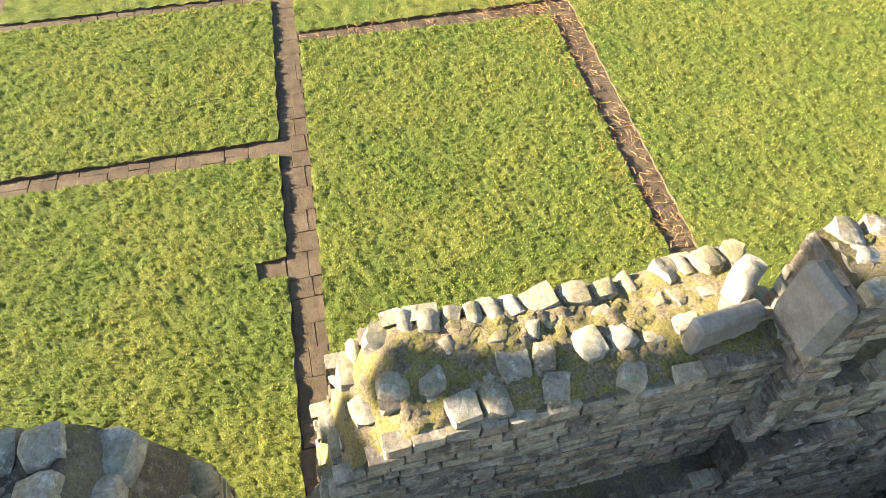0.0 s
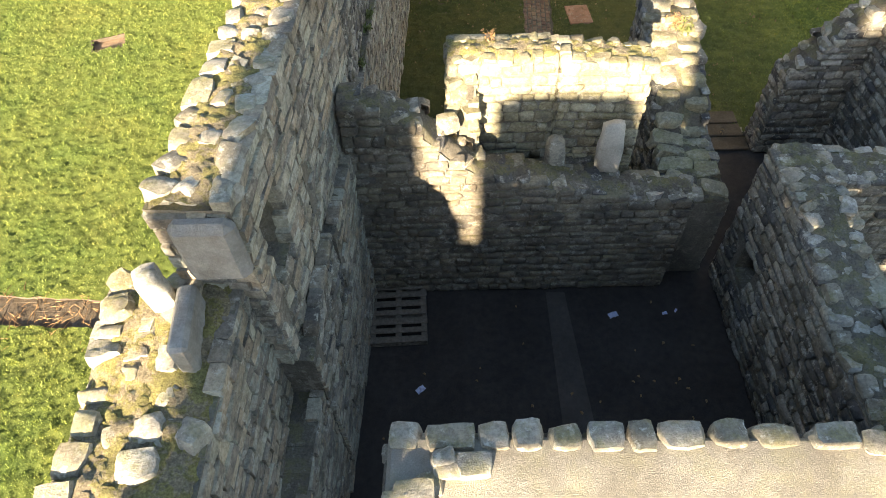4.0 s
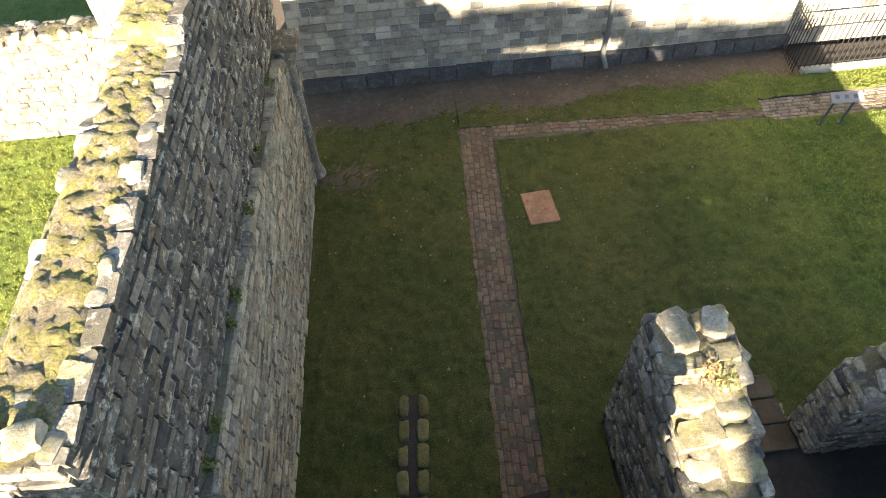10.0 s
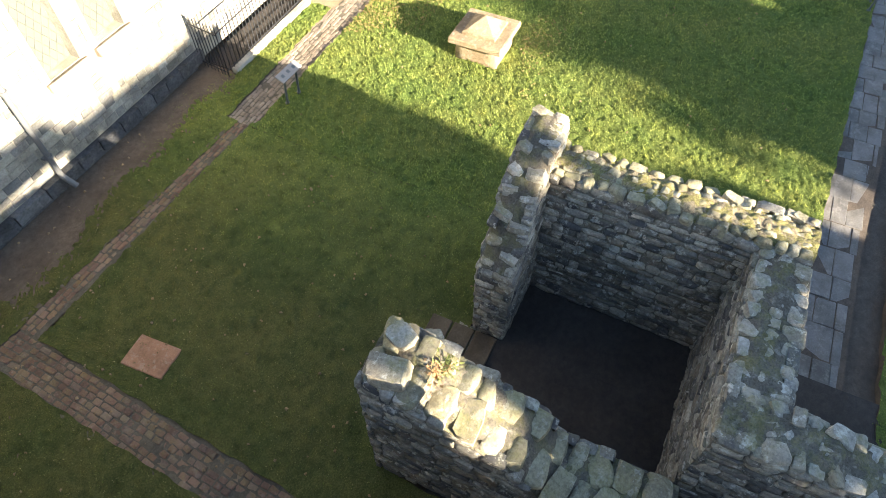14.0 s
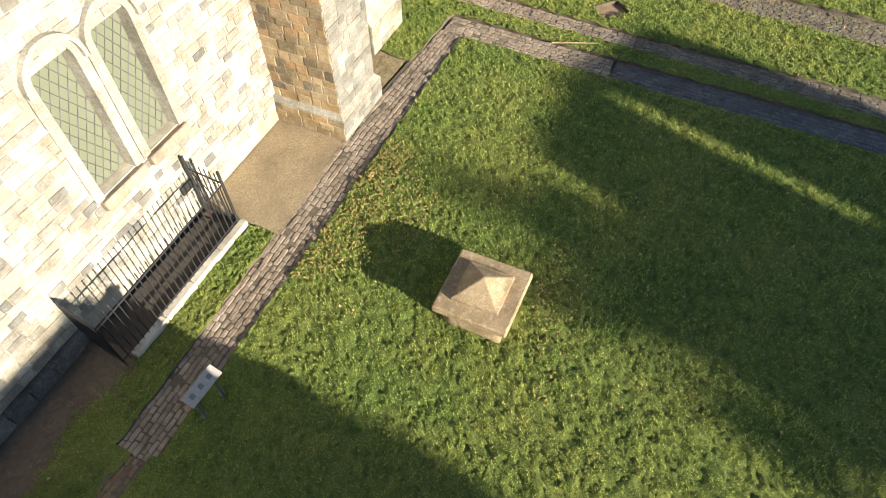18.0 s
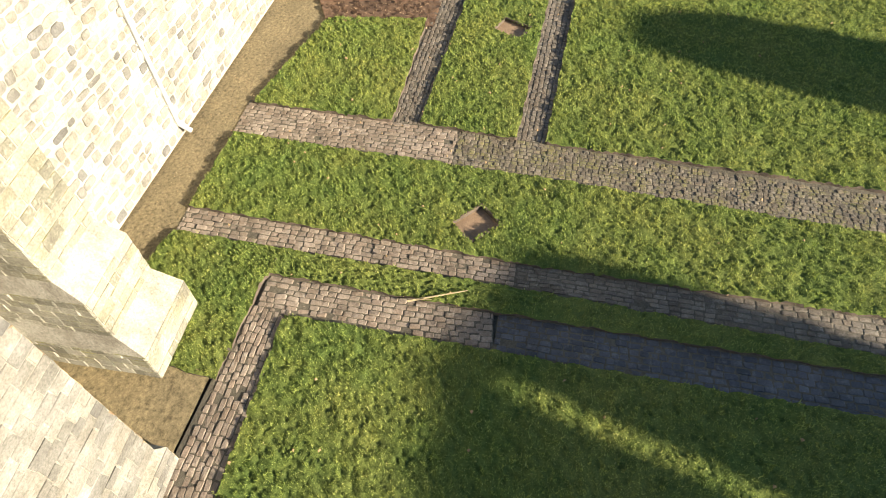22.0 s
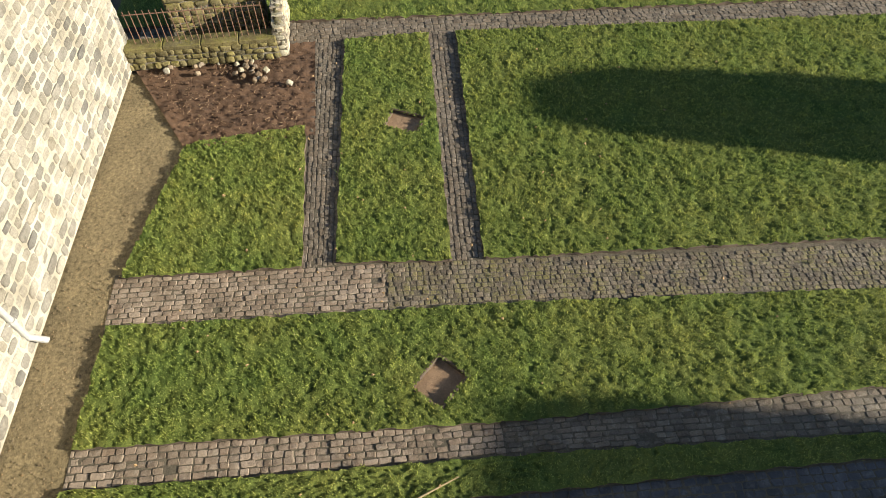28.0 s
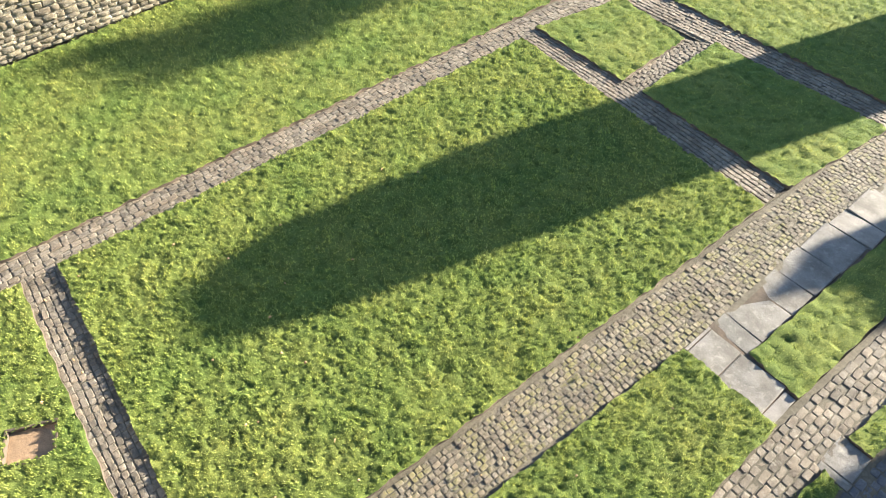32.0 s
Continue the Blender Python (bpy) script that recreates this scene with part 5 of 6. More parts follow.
pieces(pl, "plinth_stone", mats, SLABS, PLINTH)


def buttress(name, label, x0, x1, yf, yb, stages, mat, seed):
    """Stages from the foot up: height, set-back of the front and narrowing of each side at the stage's top weathering."""
    ob = tagged(empty(name, (x0 + x1) / 2, yb), label, "buttress", kind="structure")
    cx = (x0 + x1) / 2
    r = np.random.default_rng(seed)
    z, front, half = 0.0, yf, (x1 - x0) / 2
    allm, sunny, verts, faces = [], [], [], []
    for h, back, narrow in stages:
        k = len(verts)
        slope = max(back, narrow) * 1.1
        verts += [(sx * half, front - yb, z) for sx in (-1, 1)] + [(sx * half, 0, z) for sx in (-1, 1)]
        verts += [(sx * half, front - yb, z + h) for sx in (-1, 1)] + [(sx * half, 0, z + h) for sx in (-1, 1)]
        verts += [(sx * (half - narrow), front + back - yb, z + h + slope) for sx in (-1, 1)] + [(sx * (half - narrow), 0, z + h + slope) for sx in (-1, 1)]
        faces += [[k + i for i in f] for f in ((0, 1, 5, 4), (1, 3, 7, 5), (2, 0, 4, 6), (4, 5, 9, 8), (5, 7, 11, 9), (6, 4, 8, 10), (8, 9, 11, 10))]
        zz = z
        while zz < z + h - 0.08:
            ch = min(r.uniform(0.15, 0.25), z + h - zz)
            for face in ("front", "west", "east"):
                span = 2 * half if face == "front" else yb - front
                s_ = 0.0
                while s_ < span:
                    w = r.uniform(0.2, 0.46)
                    s1 = min(s_ + w, span)
                    if span - s1 < 0.15:
                        s1 = span
                    m_, ww = (s_ + s1) / 2, s1 - s_ - 0.012
                    lift = 0.012 + r.uniform(-0.004, 0.008)
                    if face == "front":
                        M = mat4((-half + m_, front - yb - lift + 0.05, zz + ch / 2), (-ww, 0, 0), (0, -0.1, 0), (0, 0, ch - 0.012))
                    elif face == "west":
                        M = mat4((-half - lift + 0.05, front - yb + m_, zz + ch / 2), (0, ww, 0), (-0.1, 0, 0), (0, 0, ch - 0.012))
                    else:
                        M = mat4((half + lift - 0.05, front - yb + m_, zz + ch / 2), (0, -ww, 0), (0.1, 0, 0), (0, 0, ch - 0.012))
                    (sunny if face == "front" else allm).append(M)
                    s_ = s1
            zz += ch
        z += h + slope
        front, half = front + back, half - narrow
    link("buttress_core", verts, faces, JAMBSTONE, ob, "pale mortar and weathered set-offs")
    pieces(ob, "buttress_stone", sunny, BLOCKS, BUTTRESS_FRONT if mat is BUTTRESS else mat, 150)
    pieces(ob, "side_stone", allm, BLOCKS, mat, 200)
    return ob


buttress("buttress", "tall stepped church buttress with orange-brown side stones", 14.72, 16.42, 9.62, 11.5, [(0.55, 0.1, 0.1), (7.2, 0.35, 0.0)], BUTTRESS, 61)
buttress("buttress", "weathered yellow-grey corner buttress with sloping offsets", 17.7, 19.25, 10.5, 13.2, [(0.75, 0.4, 0.1), (1.0, 0.35, 0.08), (5.0, 0.6, 0.0)], BUTTRESS_YELLOW, 62)
box("wall_return", CHURCH_MORTAR, None, (16.6, 12.6, 4.0), (0.6, 1.7, 8.0))
tagged(bpy.data.objects["wall_return"], "pale church wall return between the buttresses", "wall", kind="structure")


def drainpipe(x, y, z1, mat, label, kick=0.2, lean=0.0):
    ob = tagged(empty("drainpipe", x, y), label, "drainpipe")
    down = rod("pipe", mat, ob, (0, 0, 0.35), (lean, 0, z1), 0.055, 10)
    for z in np.arange(0.9, z1, 1.6):
        rod("collar", mat, down, (lean * z / z1, 0, z), (lean * z / z1, 0, z + 0.07), 0.075, 10)
        box("bracket", mat, down, (lean * z / z1, 0.06, z + 0.03), (0.2, 0.1, 0.035), 0.005)
    rod("shoe", mat, ob, (0, 0, 0.4), (kick * 0.3, -kick, 0.14), 0.06, 10)
    return ob


drainpipe(4.05, 11.14, 7.5, PIPE_DARK, "grey cast-iron drainpipe running down the church wall")
drainpipe(23.45, 12.62, 7.5, PIPE, "long pale grey drainpipe on the rubble church wall")

# ---- railings by the cellar steps ----
fence = tagged(empty("iron_railing", 8.4, 10.45), "black spiked iron railing round the sunken cellar steps", "railing")


def bar_run(ob, a, b, n, h=1.3, lean=(0, 0)):
    a, b = Vector(a), Vector(b)
    for k in range(n + 1):
        p = a.lerp(b, k / n)
        bar = rod("bar", IRON, ob, p, p + Vector((*lean, h)), 0.011, 6)
        rod("spike", IRON, bar, p + Vector((*lean, h)), p + Vector((*lean, h + 0.09)), 0.016, 6, 0.001)
    for z in (0.12, h - 0.16):
        t = z / h
        rod("rail", IRON, ob, a + Vector((lean[0] * t, lean[1] * t, z)), b + Vector((lean[0] * t, lean[1] * t, z)), 0.016, 6)


bar_run(fence, (0, -0.1, 0.05), (3.35, -0.05, 0.05), 26)
bar_run(fence, (0, -0.1, 0.0), (0.1, 0.8, 0.0), 8)
gate = tagged(empty("iron_gate", 11.78, 10.42), "black iron gate standing at the head of the steps", "gate")
bar_run(gate, (0, 0, 0.0), (0.05, 0.85, 0.0), 7, 1.35)
rod("brace", IRON, gate, (0, 0, 0.1), (0.05, 0.85, 1.2), 0.014, 6)
for x, y in ((0.0, 0.0), (0.05, 0.85)):
    rod("gate_post", IRON, gate, (x, y, 0), (x, y, 1.5), 0.03, 8)
kerb = tagged(empty("stone_kerb", 10.2, 10.33), "pale stone kerb at the foot of the railing", "kerb")
for k in range(4):
    box("kerb_stone", PALE, kerb, (-1.2 + k * 0.82, -0.03 * 0, 0.0), (0.81, 0.17, 0.2), 0.02)
# no hollow is cut; a flat dark sheet stands in for the well's shade
pit = tagged(box("cellar_well", DARK_EARTH, None, (10.15, 10.85, -0.03), (3.0, 0.78, 0.03)), "flat dark sheet standing in for the shaded cellar well behind the railing", "pit", kind="structure")
box("vent_grille", IRON, None, (11.7, 11.345, 0.75), (0.3, 0.06, 0.2), 0.01)
tagged(bpy.data.objects["vent_grille"], "small black vent grille in the church wall", "vent")

# ---- tomb ----
tomb = tagged(empty("tomb", 11.93, 5.23), "brown sandstone tomb with overhanging slab and pyramid cap", "tomb")
bm = bmesh.new()
box_bm(bm, 0, 0, 0.2, 1.08, 1.1, 0.5, 0.03)
bmesh.ops.subdivide_edges(bm, edges=bm.edges[:], cuts=4, use_grid_fill=True)
for v in bm.verts:
    v.co += noise.noise_vector(v.co * 4.0) * 0.03
part("base", bm, TOMB, tomb, "rough crumbling base stones", True)
bm = bmesh.new()
box_bm(bm, 0, 0, 0.54, 1.36, 1.36, 0.16, 0.025)
part("slab", bm, TOMB, tomb)
bm = bmesh.new()
half, z0 = 0.42, 0.62
low = [bm.verts.new((sx * half, sy * half, z0)) for sx, sy in ((-1, -1), (1, -1), (1, 1), (-1, 1))]
mid = [bm.verts.new((sx * half, sy * half, z0 + 0.08)) for sx, sy in ((-1, -1), (1, -1), (1, 1), (-1, 1))]
rim = [bm.verts.new((sx * half * 0.86, sy * half * 0.86, z0 + 0.1)) for sx, sy in ((-1, -1), (1, -1), (1, 1), (-1, 1))]
apex = [bm.verts.new((sx * 0.02, sy * 0.02, z0 + 0.36)) for sx, sy in ((-1, -1), (1, -1), (1, 1), (-1, 1))]
for a, b in ((low, mid), (mid, rim), (rim, apex)):
    for k in range(4):
        bm.faces.new((a[k], a[(k + 1) % 4], b[(k + 1) % 4], b[k]))
bm.faces.new(apex)
bmesh.ops.bevel(bm, geom=[e for e in bm.edges if e.calc_length() > 0.2], offset=0.012, segments=2, affect="EDGES")
part("pyramid", bm, TOMB, tomb, "low pyramid cap with a raised rim")

# ---- notice boards ----
def notice_board(x, y, rz, w, d, h, label, tilt_deg=25, face=None):
    ob = tagged(empty("notice_board", x, y, 0, rz), label, "notice board", group="notice boards")
    rot = Matrix.Rotation(radians(tilt_deg), 4, "X")
    panel = box("panel", face or BOARD, ob, (0, 0, h), (w, d, 0.03), 0.006, "pale printed panel", rot)
    for k in range(3):
        box("print_block", STEEL, panel, (-w * 0.3 + k * w * 0.28, 0.0, h + 0.0175), (w * 0.12, d * 0.35, 0.003), 0, "grey block of unreadable print", rot)
    for sx in (-1, 1):
        leg = rod("leg", STEEL, ob, (sx * w * 0.32, d * 0.2, -0.1), (sx * w * 0.32, -d * 0.05, h - 0.02), 0.028, 8)
        rod("foot", STEEL, leg, (sx * w * 0.32, d * 0.2, -0.02), (sx * w * 0.32, d * 0.2, 0.03), 0.05, 8)
    return ob


notice_board(8.42, 8.5, -3, 0.68, 0.24, 0.76, "grey information board on two legs beside the sett path", 25, plain("weathered_board_face", (0.28, 0.26, 0.24), 0.5))
notice_board(18.03, -3.3, 0, 0.72, 0.2, 0.92, "pale narrow information board in shade by the flags", 20)
notice_board(34.1, 5.0, 62, 0.55, 0.2, 0.95, "slim pale information board standing on the lawn", 30)

# ---- small things of courtyard and rooms ----
slab = box("cover_slab", FLAG_RED, None, (1.75, 7.05, -0.02), (0.6, 0.84, 0.08), 0.012, "square red sandstone cover slab set in the lawn", Matrix.Rotation(radians(4), 4, "Z"))
tagged(slab, "", "slab")
r = np.random.default_rng(5)
door = tagged(box("threshold", MORTAR, None, (4.2, 2.42, -0.05), (0.95, 1.2, 0.06)), "worn red-brown flagstones in the gap between walls", "threshold", kind="structure")
for k in range(3):
    box("flagstone", SLATE_PATH, door, (4.18, 2.0 + k * 0.42, 0.0), (0.86, 0.39, 0.06), 0.015)
trough = tagged(empty("stone_trough", -1.17, 2.4, 0, -5), "long mossy stone gutter lying on the shaded lawn", "trough")
for k in range(5):
    for sx in (-1, 1):
        ob = link("edge_stone", LUMPS[k * 2 + (sx > 0)][0] * np.array((0.2, 0.4, 0.14)), LUMPS[k][1], MOSSY, trough, smooth=True)
        ob.location = (sx * 0.15, -0.8 + k * 0.4, -0.005 - 0.02 * (sx < 0))
box("trough_bed", DARK_EARTH, trough, (0, 0, -0.01), (0.34, 2.0, 0.06))

pallet = tagged(empty("pallet", -2.66, -2.13, 0, 2), "weathered wooden pallet lying on the dark floor", "pallet")
for k in range(3):
    box("bearer", WOOD, pallet, (-0.44 + 0.44 * k, 0, 0.07), (0.1, 1.18, 0.09), 0.006)
for k in range(7):
    box("deck_board", WOOD, pallet, (0.01 * (k % 3 - 1), -0.54 + 0.18 * k, 0.127), (0.98, 0.1 if k % 2 else 0.12, 0.022), 0.004)
    if k % 3 == 0:
        box("bottom_board", WOOD, pallet, (0, -0.54 + 0.18 * k, 0.014), (0.98, 0.11, 0.022), 0.004)
for x, y, w, turn in ((1.06, -2.21, 0.17, 20), (-2.26, -3.54, 0.16, 40), (1.95, -2.2, 0.09, 10), (2.15, -2.15, 0.06, 60)):
    bm = bmesh.new()
    bmesh.ops.create_grid(bm, x_segments=5, y_segments=4, size=w / 2)
    for v in bm.verts:
        v.co.z += 0.02 + 0.03 * noise.noise(v.co * 20)
        v.co.y *= 0.6
    bmesh.ops.solidify(bm, geom=bm.faces[:], thickness=0.003)
    ob = part("litter", bm, LITTER_W, None, "crumpled scrap of pale blue litter on the floor")
    tagged(ob, "", "litter", group="litter on the floor")
    ob.matrix_world = pose(x, y, 0.0, 0, 0, turn)

# standing stones in the hearth
def standing_stone(x, y, z, w, d, h, seed, rz=0, label="", mat=None, tx=0.0):
    v = LUMPS[seed % len(LUMPS)][0] * np.array((w, d, h))
    ob = link("standing_stone", v + np.array((0, 0, h / 2)), LUMPS[seed % len(LUMPS)][1], mat or PALE, None, label, True, True)
    tagged(ob, "", "stone", group="loose stones of the ruin")
    ob.matrix_world = pose(x, y, z, tx, 0, rz)
    return ob


standing_stone(-0.1, -1.05, 2.1, 0.34, 0.26, 1.05, 3, 8, "short upright stone standing in the broken hearth", RUIN)
standing_stone(0.72, -1.0, 2.1, 0.4, 0.26, 1.25, 8, -8, "tall pointed upright stone standing in the broken hearth")
standing_stone(-1.72, -1.12, 3.38, 0.34, 0.3, 0.22, 6, 15, "large white block on the broken wall head", RUIN_TOP)
jamb = box("jamb_block", GREYSTONE, None, (-3.68, -4.84, 5.4), (0.54, 0.2, 0.72), 0.07, "smooth grey dressed block ending the tall wall")
tagged(jamb, "", "stone")
standing_stone(-4.25, -5.0, 4.75, 0.26, 0.22, 0.6, 8, 20, "upright white stone on the low wall end", RUIN_TOP)
standing_stone(2.02, 2.3, 3.05, 0.38, 0.55, 0.28, 10, 10, "large tooled block capping the spur wall", RUIN_TOP)
standing_stone(2.52, 2.38, 3.02, 0.34, 0.36, 0.26, 11, -15, "large rough block capping the spur wall", RUIN_TOP)
standing_stone(2.75, 2.2, 2.5, 0.42, 0.5, 0.36, 12, 30, "rounded grey block jutting from the spur wall", RUIN)
standing_stone(-3.38, 0.72, 5.68, 0.26, 0.24, 0.2, 13, 15, "white squared block on the long wall", RUIN_TOP)
standing_stone(-3.72, 0.75, 5.68, 0.24, 0.26, 0.2, 2, 40, "white rounded block on the long wall", RUIN_TOP)

# shaft and bracket near the end of the long wall
slab_end = box("dressed_slab", GREYSTONE, None, (-3.95, -5.28, 4.72), (0.17, 0.68, 0.72), 0.035, "smooth grey dressed slab set upright in the wall end", Matrix.Rotation(0.1, 4, "Z"))
tagged(slab_end, "", "stone")

shaft = tagged(empty("wall_shaft", -2.66, 8.62), "round stone half-shaft with a carved bracket on the wall end", "shaft")
rod("shaft", RUIN_PALE, shaft, (0, 0, 0.1), (0, 0, 2.7), 0.12, 14)
rod("base_moulding", RUIN_PALE, shaft, (0, 0, 0), (0, 0, 0.22), 0.2, 14, 0.15)
rod("capital", RUIN, shaft, (0, 0, 2.7), (0, 0, 3.15), 0.13, 14, 0.26)
box("abacus", RUIN, shaft, (0, 0, 3.2), (0.55, 0.55, 0.12), 0.02)

# ---- east end: railed wall, dug earth, boundary wall ----
masonry("wall_railed", "low mossy stone wall carrying an iron railing", (31.48, 8.6), (31.38, 12.3), 0.4, [(0, 0.5), (3.7, 0.5)], sides=("left", "right", "start"), rows=0, seed=51, course=(0.12, 0.2), length=(0.14, 0.3), mat=MOSSY)
cop = tagged(empty("wall_coping", 31.43, 10.4), "mossy yellow-green coping slabs on the low wall", "coping")
for k in range(4):
    box("coping_slab", MOSSY, cop, (-0.025 * (k - 1.5), -1.36 + 0.91 * k, 0.55), (0.44, 0.9, 0.13), 0.02)
rail = tagged(empty("iron_railing", 31.47, 8.8), "rusty iron railing standing on the low wall coping", "railing")
for k in range(22):
    rod("bar", RUST, rail, (-0.004 * k, 0.15 * k, 0.6), (-0.004 * k, 0.15 * k, 1.5), 0.01, 6)
rod("rail", RUST, rail, (0, 0, 1.4), (-0.08, 3.2, 1.4), 0.014, 6)
masonry("wall_raking", "pale sunlit wall with a raking top at the end of the railing", (31.36, 8.5), (33.5, 8.55), 0.24, [(0, 0.6), (0.12, 0.8), (2.14, 1.5)], sides=("left", "right", "start"), rows=1, seed=55, size=(0.25, 0.4), height=(0.08, 0.14), mat=RUIN_PALE, nface=60, ntop=12)
masonry("wall_behind_rail", "mossy green stone block behind the railing", (33.1, 8.95), (32.9, 11.35), 0.95, [(0, 1.2), (2.4, 1.2)], sides=("left", "end"), rows=0, seed=52, nface=90, mat=MOSSY)
lid = box("cover_lid", GREYSTONE, None, (32.98, 10.15, 1.27), (1.16, 2.56, 0.15), 0.03, "broad grey stone slab lying on the mossy block", Matrix.Rotation(0.085, 4, "Z"))
tagged(lid, "", "slab")
r = np.random.default_rng(9)
for k in range(34):
    along = k / 34
    x, y = (31.2 - 0.9 * along + r.normal(0, 0.13), 9.6 - 1.0 * along + r.normal(0, 0.2)) if k < 26 else (31.1 + r.normal(0, 0.15), 11.4 - 1.6 * r.random())
    w = r.uniform(0.06, 0.17)
    i = int(r.integers(0, 16))
    ob = link("rubble_stone", LUMPS[i][0] * np.array((w, w * r.uniform(0.6, 1), w * 0.7)), LUMPS[i][1], DIRTY if k % 4 else RUIN_TOP, None, "loose earth-stained stone lying on the dug earth", True)
    tagged(ob, "", "stone", group="stones on the dug earth")
    ob.matrix_world = pose(x, y, 0.02 + w * 0.2, r.uniform(0, 40), r.uniform(0, 40), r.uniform(0, 360))
masonry("wall_boundary", "rubble boundary wall beyond the lawns", (39.6, -16), (39.6, 14), 0.6, [(0, 2.2), (30, 2.2)], sides=("left",), rows=2, seed=53, near=(39, 0, 1), nface=140, ntop=60, mat=RUIN_BROWN)

# ---- sticks, stalks, leaves and weeds ----
branch = tagged(empty("branch", 19.9, 6.6), "bare fallen branch lying across the path edge", "branch")
rod("limb", STICKWOOD, branch, (0, 0, 0.03), (0.39, -1.08, 0.06), 0.022, 7, 0.01)
rod("twig", STICKWOOD, branch, (0.05, -0.1, 0.03), (0.06, -0.45, 0.1), 0.014, 6, 0.004)


def stalks(name, label, quads, n, mat, seed, length=(0.1, 0.35), lift=0.03, rad=0.006, z=0.0, category="stalks"):
    r = np.random.default_rng(seed)
    vs, fs = [], []
    for q, share in quads:
        for c in bilinear(q, r.uniform(0, 1, int(n * share)), r.uniform(0, 1, int(n * share))):
            a, l = r.uniform(0, 6.283), r.uniform(*length)
            d = np.array((math.cos(a), math.sin(a), r.uniform(-0.05, 0.25)))
            s_ = np.array((-d[1], d[0], 0)) * rad * r.uniform(0.6, 1.4)
            p0 = np.array((*c, z + r.uniform(0, lift)))
            p1, p2 = p0 + d * l * 0.5 + np.array((0, 0, 0.02)), p0 + d * l
            k = len(vs)
            vs += [p0 - s_, p0 + s_, p1 + s_, p1 - s_, p2, p1 + np.array((0, 0, rad * 1.5)), p0 + np.array((0, 0, rad * 1.5))]
            fs += [[k, k + 3, k + 5, k + 6], [k + 1, k + 6, k + 5, k + 2], [k + 3, k + 4, k + 5], [k + 5, k + 4, k + 2]]
    return tagged(link(name, vs, fs, mat), label, category, kind="stuff")


stalks("dry_stalks", "orange-brown dead stalks scattered along the path", [([(-17.1, -2.4), (-8.0, -2.5), (-8.0, -1.5), (-17.1, -0.8)], 0.6), ([(-17.3, -3.5), (-15.6, -3.5), (-15.6, -0.6), (-17.6, -0.4)], 0.25), ([(-17.1, -8.4), (-16.5, -8.4), (-16.5, -2), (-17.1, -2)], 0.15)], 900, DRY, 81, (0.1, 0.32), 0.05, 0.005, -0.055)
stalks("dead_straw", "pale dead straw on the dug earth", [([(28.6, 8.0), (31.6, 8.0), (31.4, 12.0), (28.5, 10.6)], 1.0)], 320, STRAW, 82, (0.04, 0.14), 0.02, 0.003, 0.0)
stalks("fallen_leaves", "small pale fallen leaves on the shaded lawn and paths", [([(-2.7, 1.2), (6.8, 2.4), (6.8, 11.2), (-2.7, 11)], 0.5), ([(7.5, -2), (19, -2), (19, 9), (7.5, 9)], 0.2), ([(-3, -6), (3, -6), (3, -2), (-3, -2)], 0.1), ([(20, -3), (32, -3), (32, 11), (20, 11)], 0.2)], 420, DEADLEAF, 83, (0.03, 0.07), 0.06, 0.02, 0.0, "leaves")
stalks("withered_weeds", "olive-brown withered low weeds between path and tomb", [([(11.4, 8.0), (14.9, 8.1), (15.2, 8.75), (11.0, 8.8)], 0.6), ([(12.0, 7.0), (14.0, 7.0), (14.9, 8.1), (11.4, 8.0)], 0.25), ([(10.3, 3.6), (14.2, 3.6), (14.0, 4.5), (12.7, 4.5)], 0.15)], 1000, plain("withered_leaf", (0.2, 0.15, 0.05), 0.85, 0.0, 0.8, 6.0), 85, (0.03, 0.09), 0.07, 0.011, 0.0)


def weed_tuft(x, y, z, n, h, label, mat, seed):
    r = np.random.default_rng(seed)
    vs, fs = [], []
    for k in range(n):
        a, lean = r.uniform(0, 6.283), r.uniform(0.1, 0.6)
        d = np.array((math.cos(a) * lean, math.sin(a) * lean, 1.0)) * h * r.uniform(0.5, 1.0)
        s_ = np.array((-math.sin(a), math.cos(a), 0)) * 0.005
        b0 = len(vs)
        p = np.array((r.normal(0, 0.04), r.normal(0, 0.04), 0))
        vs += [p - s_, p + s_, p + d]
        fs.append([b0, b0 + 1, b0 + 2])
        for j in range(5):
            q = p + d * r.uniform(0.4, 1.0)
            e = r.normal(0, 0.03, 3)
            f_ = r.normal(0, 0.02, 3)
            b0 = len(vs)
            vs += [q, q + e, q + e * 0.5 + f_]
            fs.append([b0, b0 + 1, b0 + 2])
    ob = tagged(link("weed", vs, fs, mat), label, "plant", group="weeds on the walls")
    ob.location = (x, y, z)
    return ob


WEED = plain("weed_green", (0.13, 0.15, 0.04), 0.8, 0.0, 0.6)
weed_tuft(2.25, 1.85, 2.9, 60, 0.35, "dry yellowish weed tuft rooted on the spur wall", DRY, 1)
weed_tuft(2.45, 1.75, 2.85, 40, 0.3, "green and brown weed rooted on the spur wall", WEED, 2)
weed_tuft(-3.3, 0.35, 5.0, 60, 0.25, "dark green weed growing in the wall gap", WEED, 3)
weed_tuft(2.2, -6.1, 3.98, 26, 0.75, "tall bare-stemmed weed on the capped wall", DRY, 4)
weed_tuft(3.3, -5.2, 2.6, 26, 0.8, "tall bare-stemmed weed on the shaded wall", DRY, 5)
weed_tuft(-1.1, -0.1, 4.1, 8, 0.25, "thin dry stem on the gable top", DRY, 6)

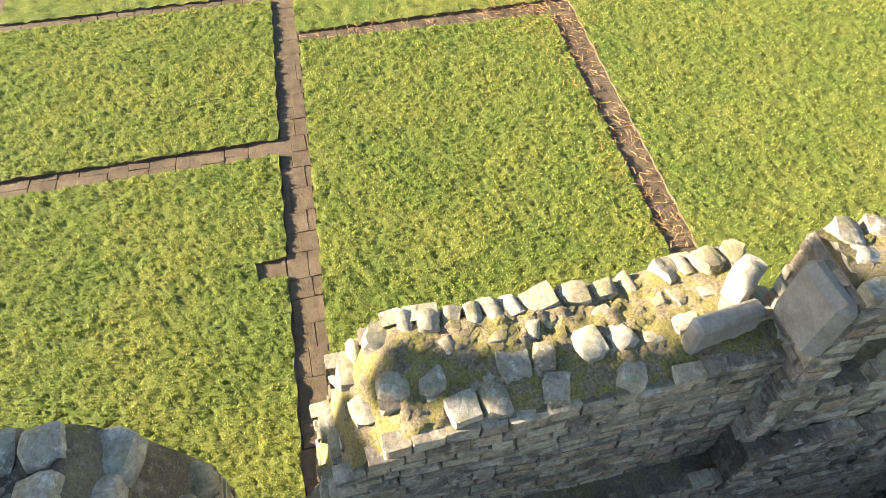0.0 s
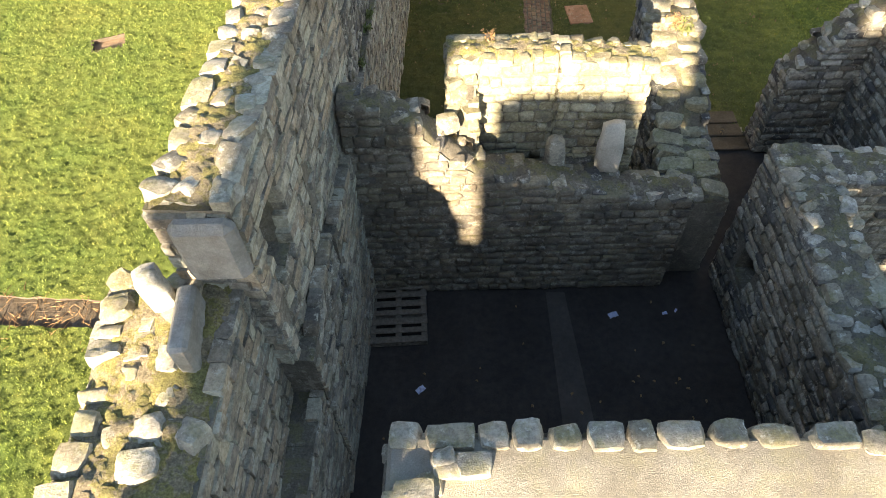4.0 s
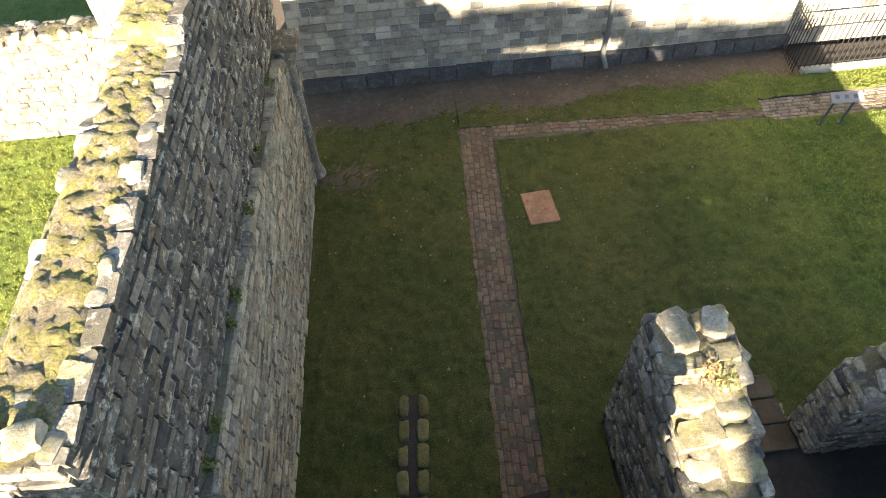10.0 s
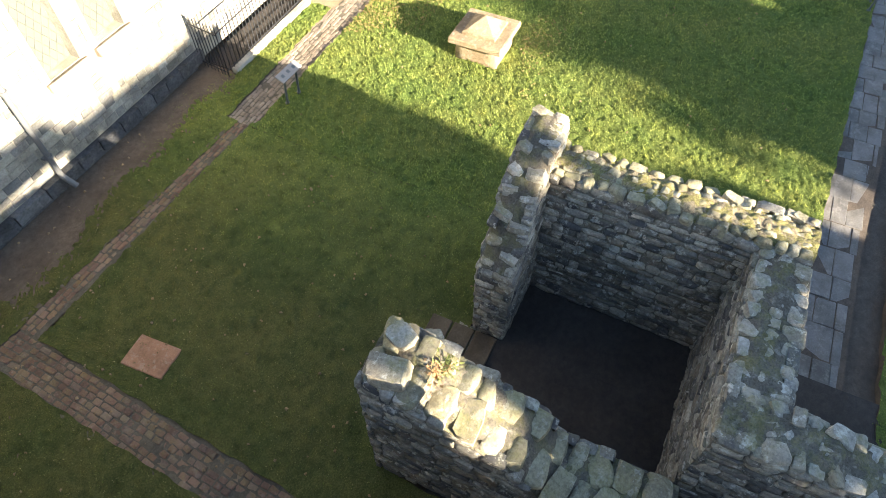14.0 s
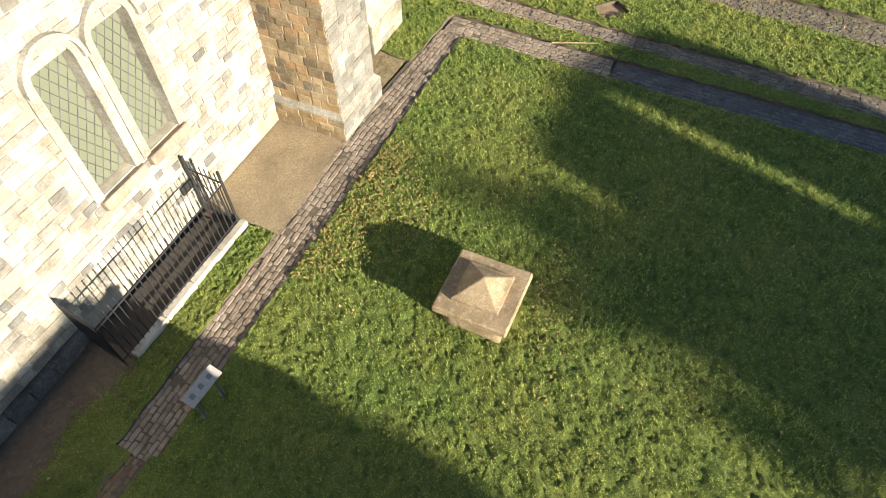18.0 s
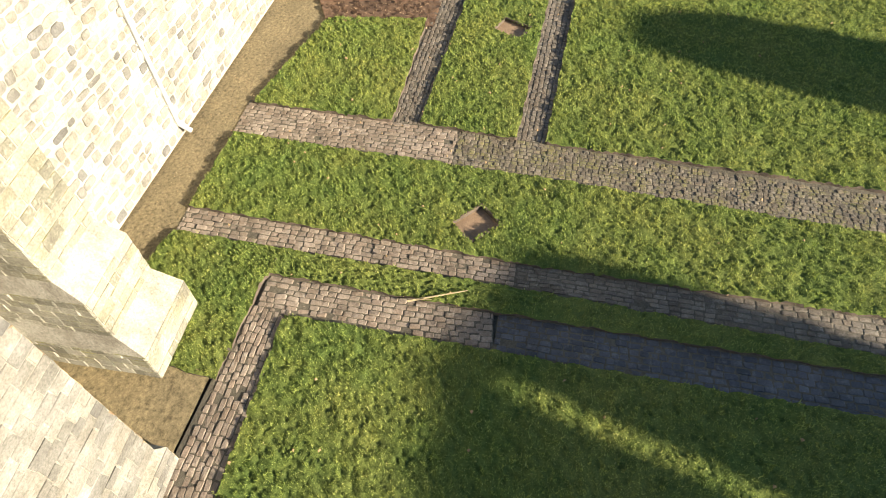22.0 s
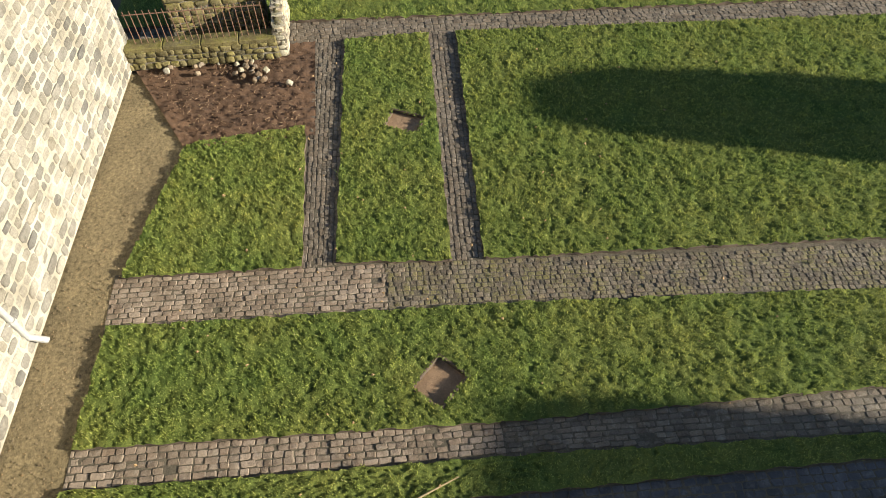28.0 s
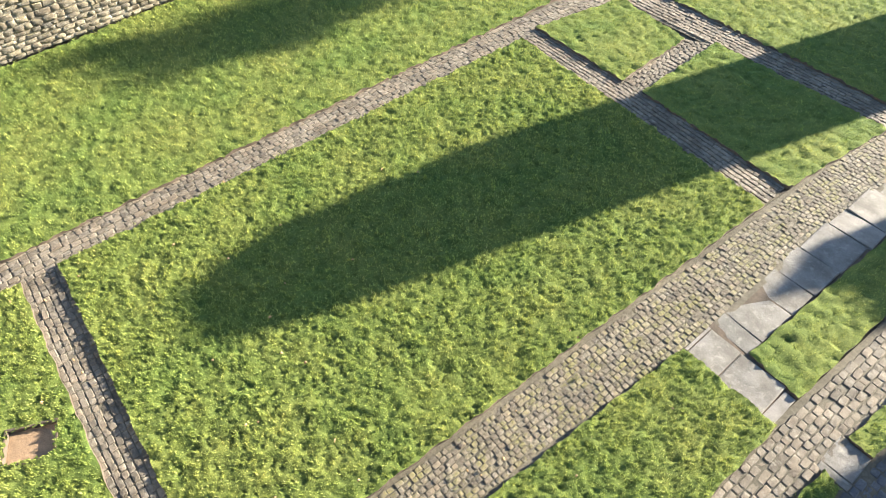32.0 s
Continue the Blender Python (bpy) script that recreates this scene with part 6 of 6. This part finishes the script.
for k, y in enumerate((0.4, 1.3, 1.7, 2.9, 3.3, 4.6, 5.7, 7.2)):
    weed_tuft(wx(y) + 0.0, y, 3.42, 26, 0.1 + 0.03 * (k % 3), "small mossy green tuft on the wall ledge", WEED, 20 + k)

# mortar cap and edge stones of the front wall
cap = tagged(box("wall_cap", CAPMORTAR, None, (0.7, -6.36, 3.98), (6.0, 0.72, 0.14), 0.04, rot=Matrix.Rotation(radians(-1.4), 4, "Z")), "smooth grey mortar cap on the front wall", "cap", kind="structure")
r = np.random.default_rng(91)
x = -2.3
mats = []
while x < 3.5:
    w = r.uniform(0.25, 0.5)
    mats.append(mat4((x + w / 2, -5.95 - 0.025 * (x + 2.3) + r.normal(0, 0.02), 4.0 + r.normal(0, 0.02)), (w * 0.95, 0, 0), (0, r.uniform(0.22, 0.32), 0), (0, 0, r.uniform(0.2, 0.32))))
    x += w
for k in range(7):
    mats.append(mat4((-2.2 + r.uniform(0, 0.7), -6.1 - r.uniform(0, 0.5), 4.0), (r.uniform(0.2, 0.4), 0.05, 0), (0.02, r.uniform(0.2, 0.3), 0), (0, 0, r.uniform(0.2, 0.4))))
pieces(cap, "edge_stone", mats, LUMPS, RUIN_TOP, 60, True)

sheet("floor_strip", "paler worn strip of paving across the room floor", [[(-0.05, -5.8), (0.55, -5.8), (0.28, -1.7), (-0.05, -1.7)]], soil("worn_paving", (0.07, 0.06, 0.052), (0.11, 0.095, 0.08)), 0.0, "floor")


def pebbles(name, label, quads, n, mat, seed, size=(0.015, 0.04), z=-0.04):
    r = np.random.default_rng(seed)
    tm = [template(1, 0.5, 0.04, 400 + k) for k in range(6)]
    vs, fs, base = [], [], 0
    for q in quads:
        for c in bilinear(q, r.uniform(0, 1, n), r.uniform(0, 1, n)):
            v, f = tm[int(r.integers(0, 6))]
            w = r.uniform(*size)
            a = r.uniform(0, 6.28)
            R = np.array([[math.cos(a), -math.sin(a), 0], [math.sin(a), math.cos(a), 0], [0, 0, 1]])
            vs.append((v * np.array((w, w * r.uniform(0.6, 1), w * 0.6))) @ R.T + np.array((*c, z)))
            fs += [[i + base for i in fc] for fc in f]
            base += len(v)
    return tagged(link(name, np.concatenate(vs), fs, mat, smooth=True), label, "gravel", kind="stuff")


pebbles("gravel", "loose buff gravel stones along the church foot", [[(20.6, 11.6), (25, 11.4), (25, 12.6), (19.8, 12.8)], [(25, 11.4), (28.4, 10.6), (31.2, 12.1), (25, 12.6)]], 420, BUTTRESS, 95, (0.012, 0.03), -0.075)
pebbles("clods", "brown clods and small stones on the dug earth", [[(28.7, 7.9), (31.3, 7.9), (31.1, 12.0), (28.6, 10.6)]], 420, RED_EARTH, 96, (0.015, 0.055), 0.0)
pebbles("grit", "scattered tan grit in the bay beside the buttress", [[(11.9, 9.7), (14.7, 9.7), (14.7, 11.3), (11.9, 11.3)]], 140, BUTTRESS, 97, (0.01, 0.03), -0.035)
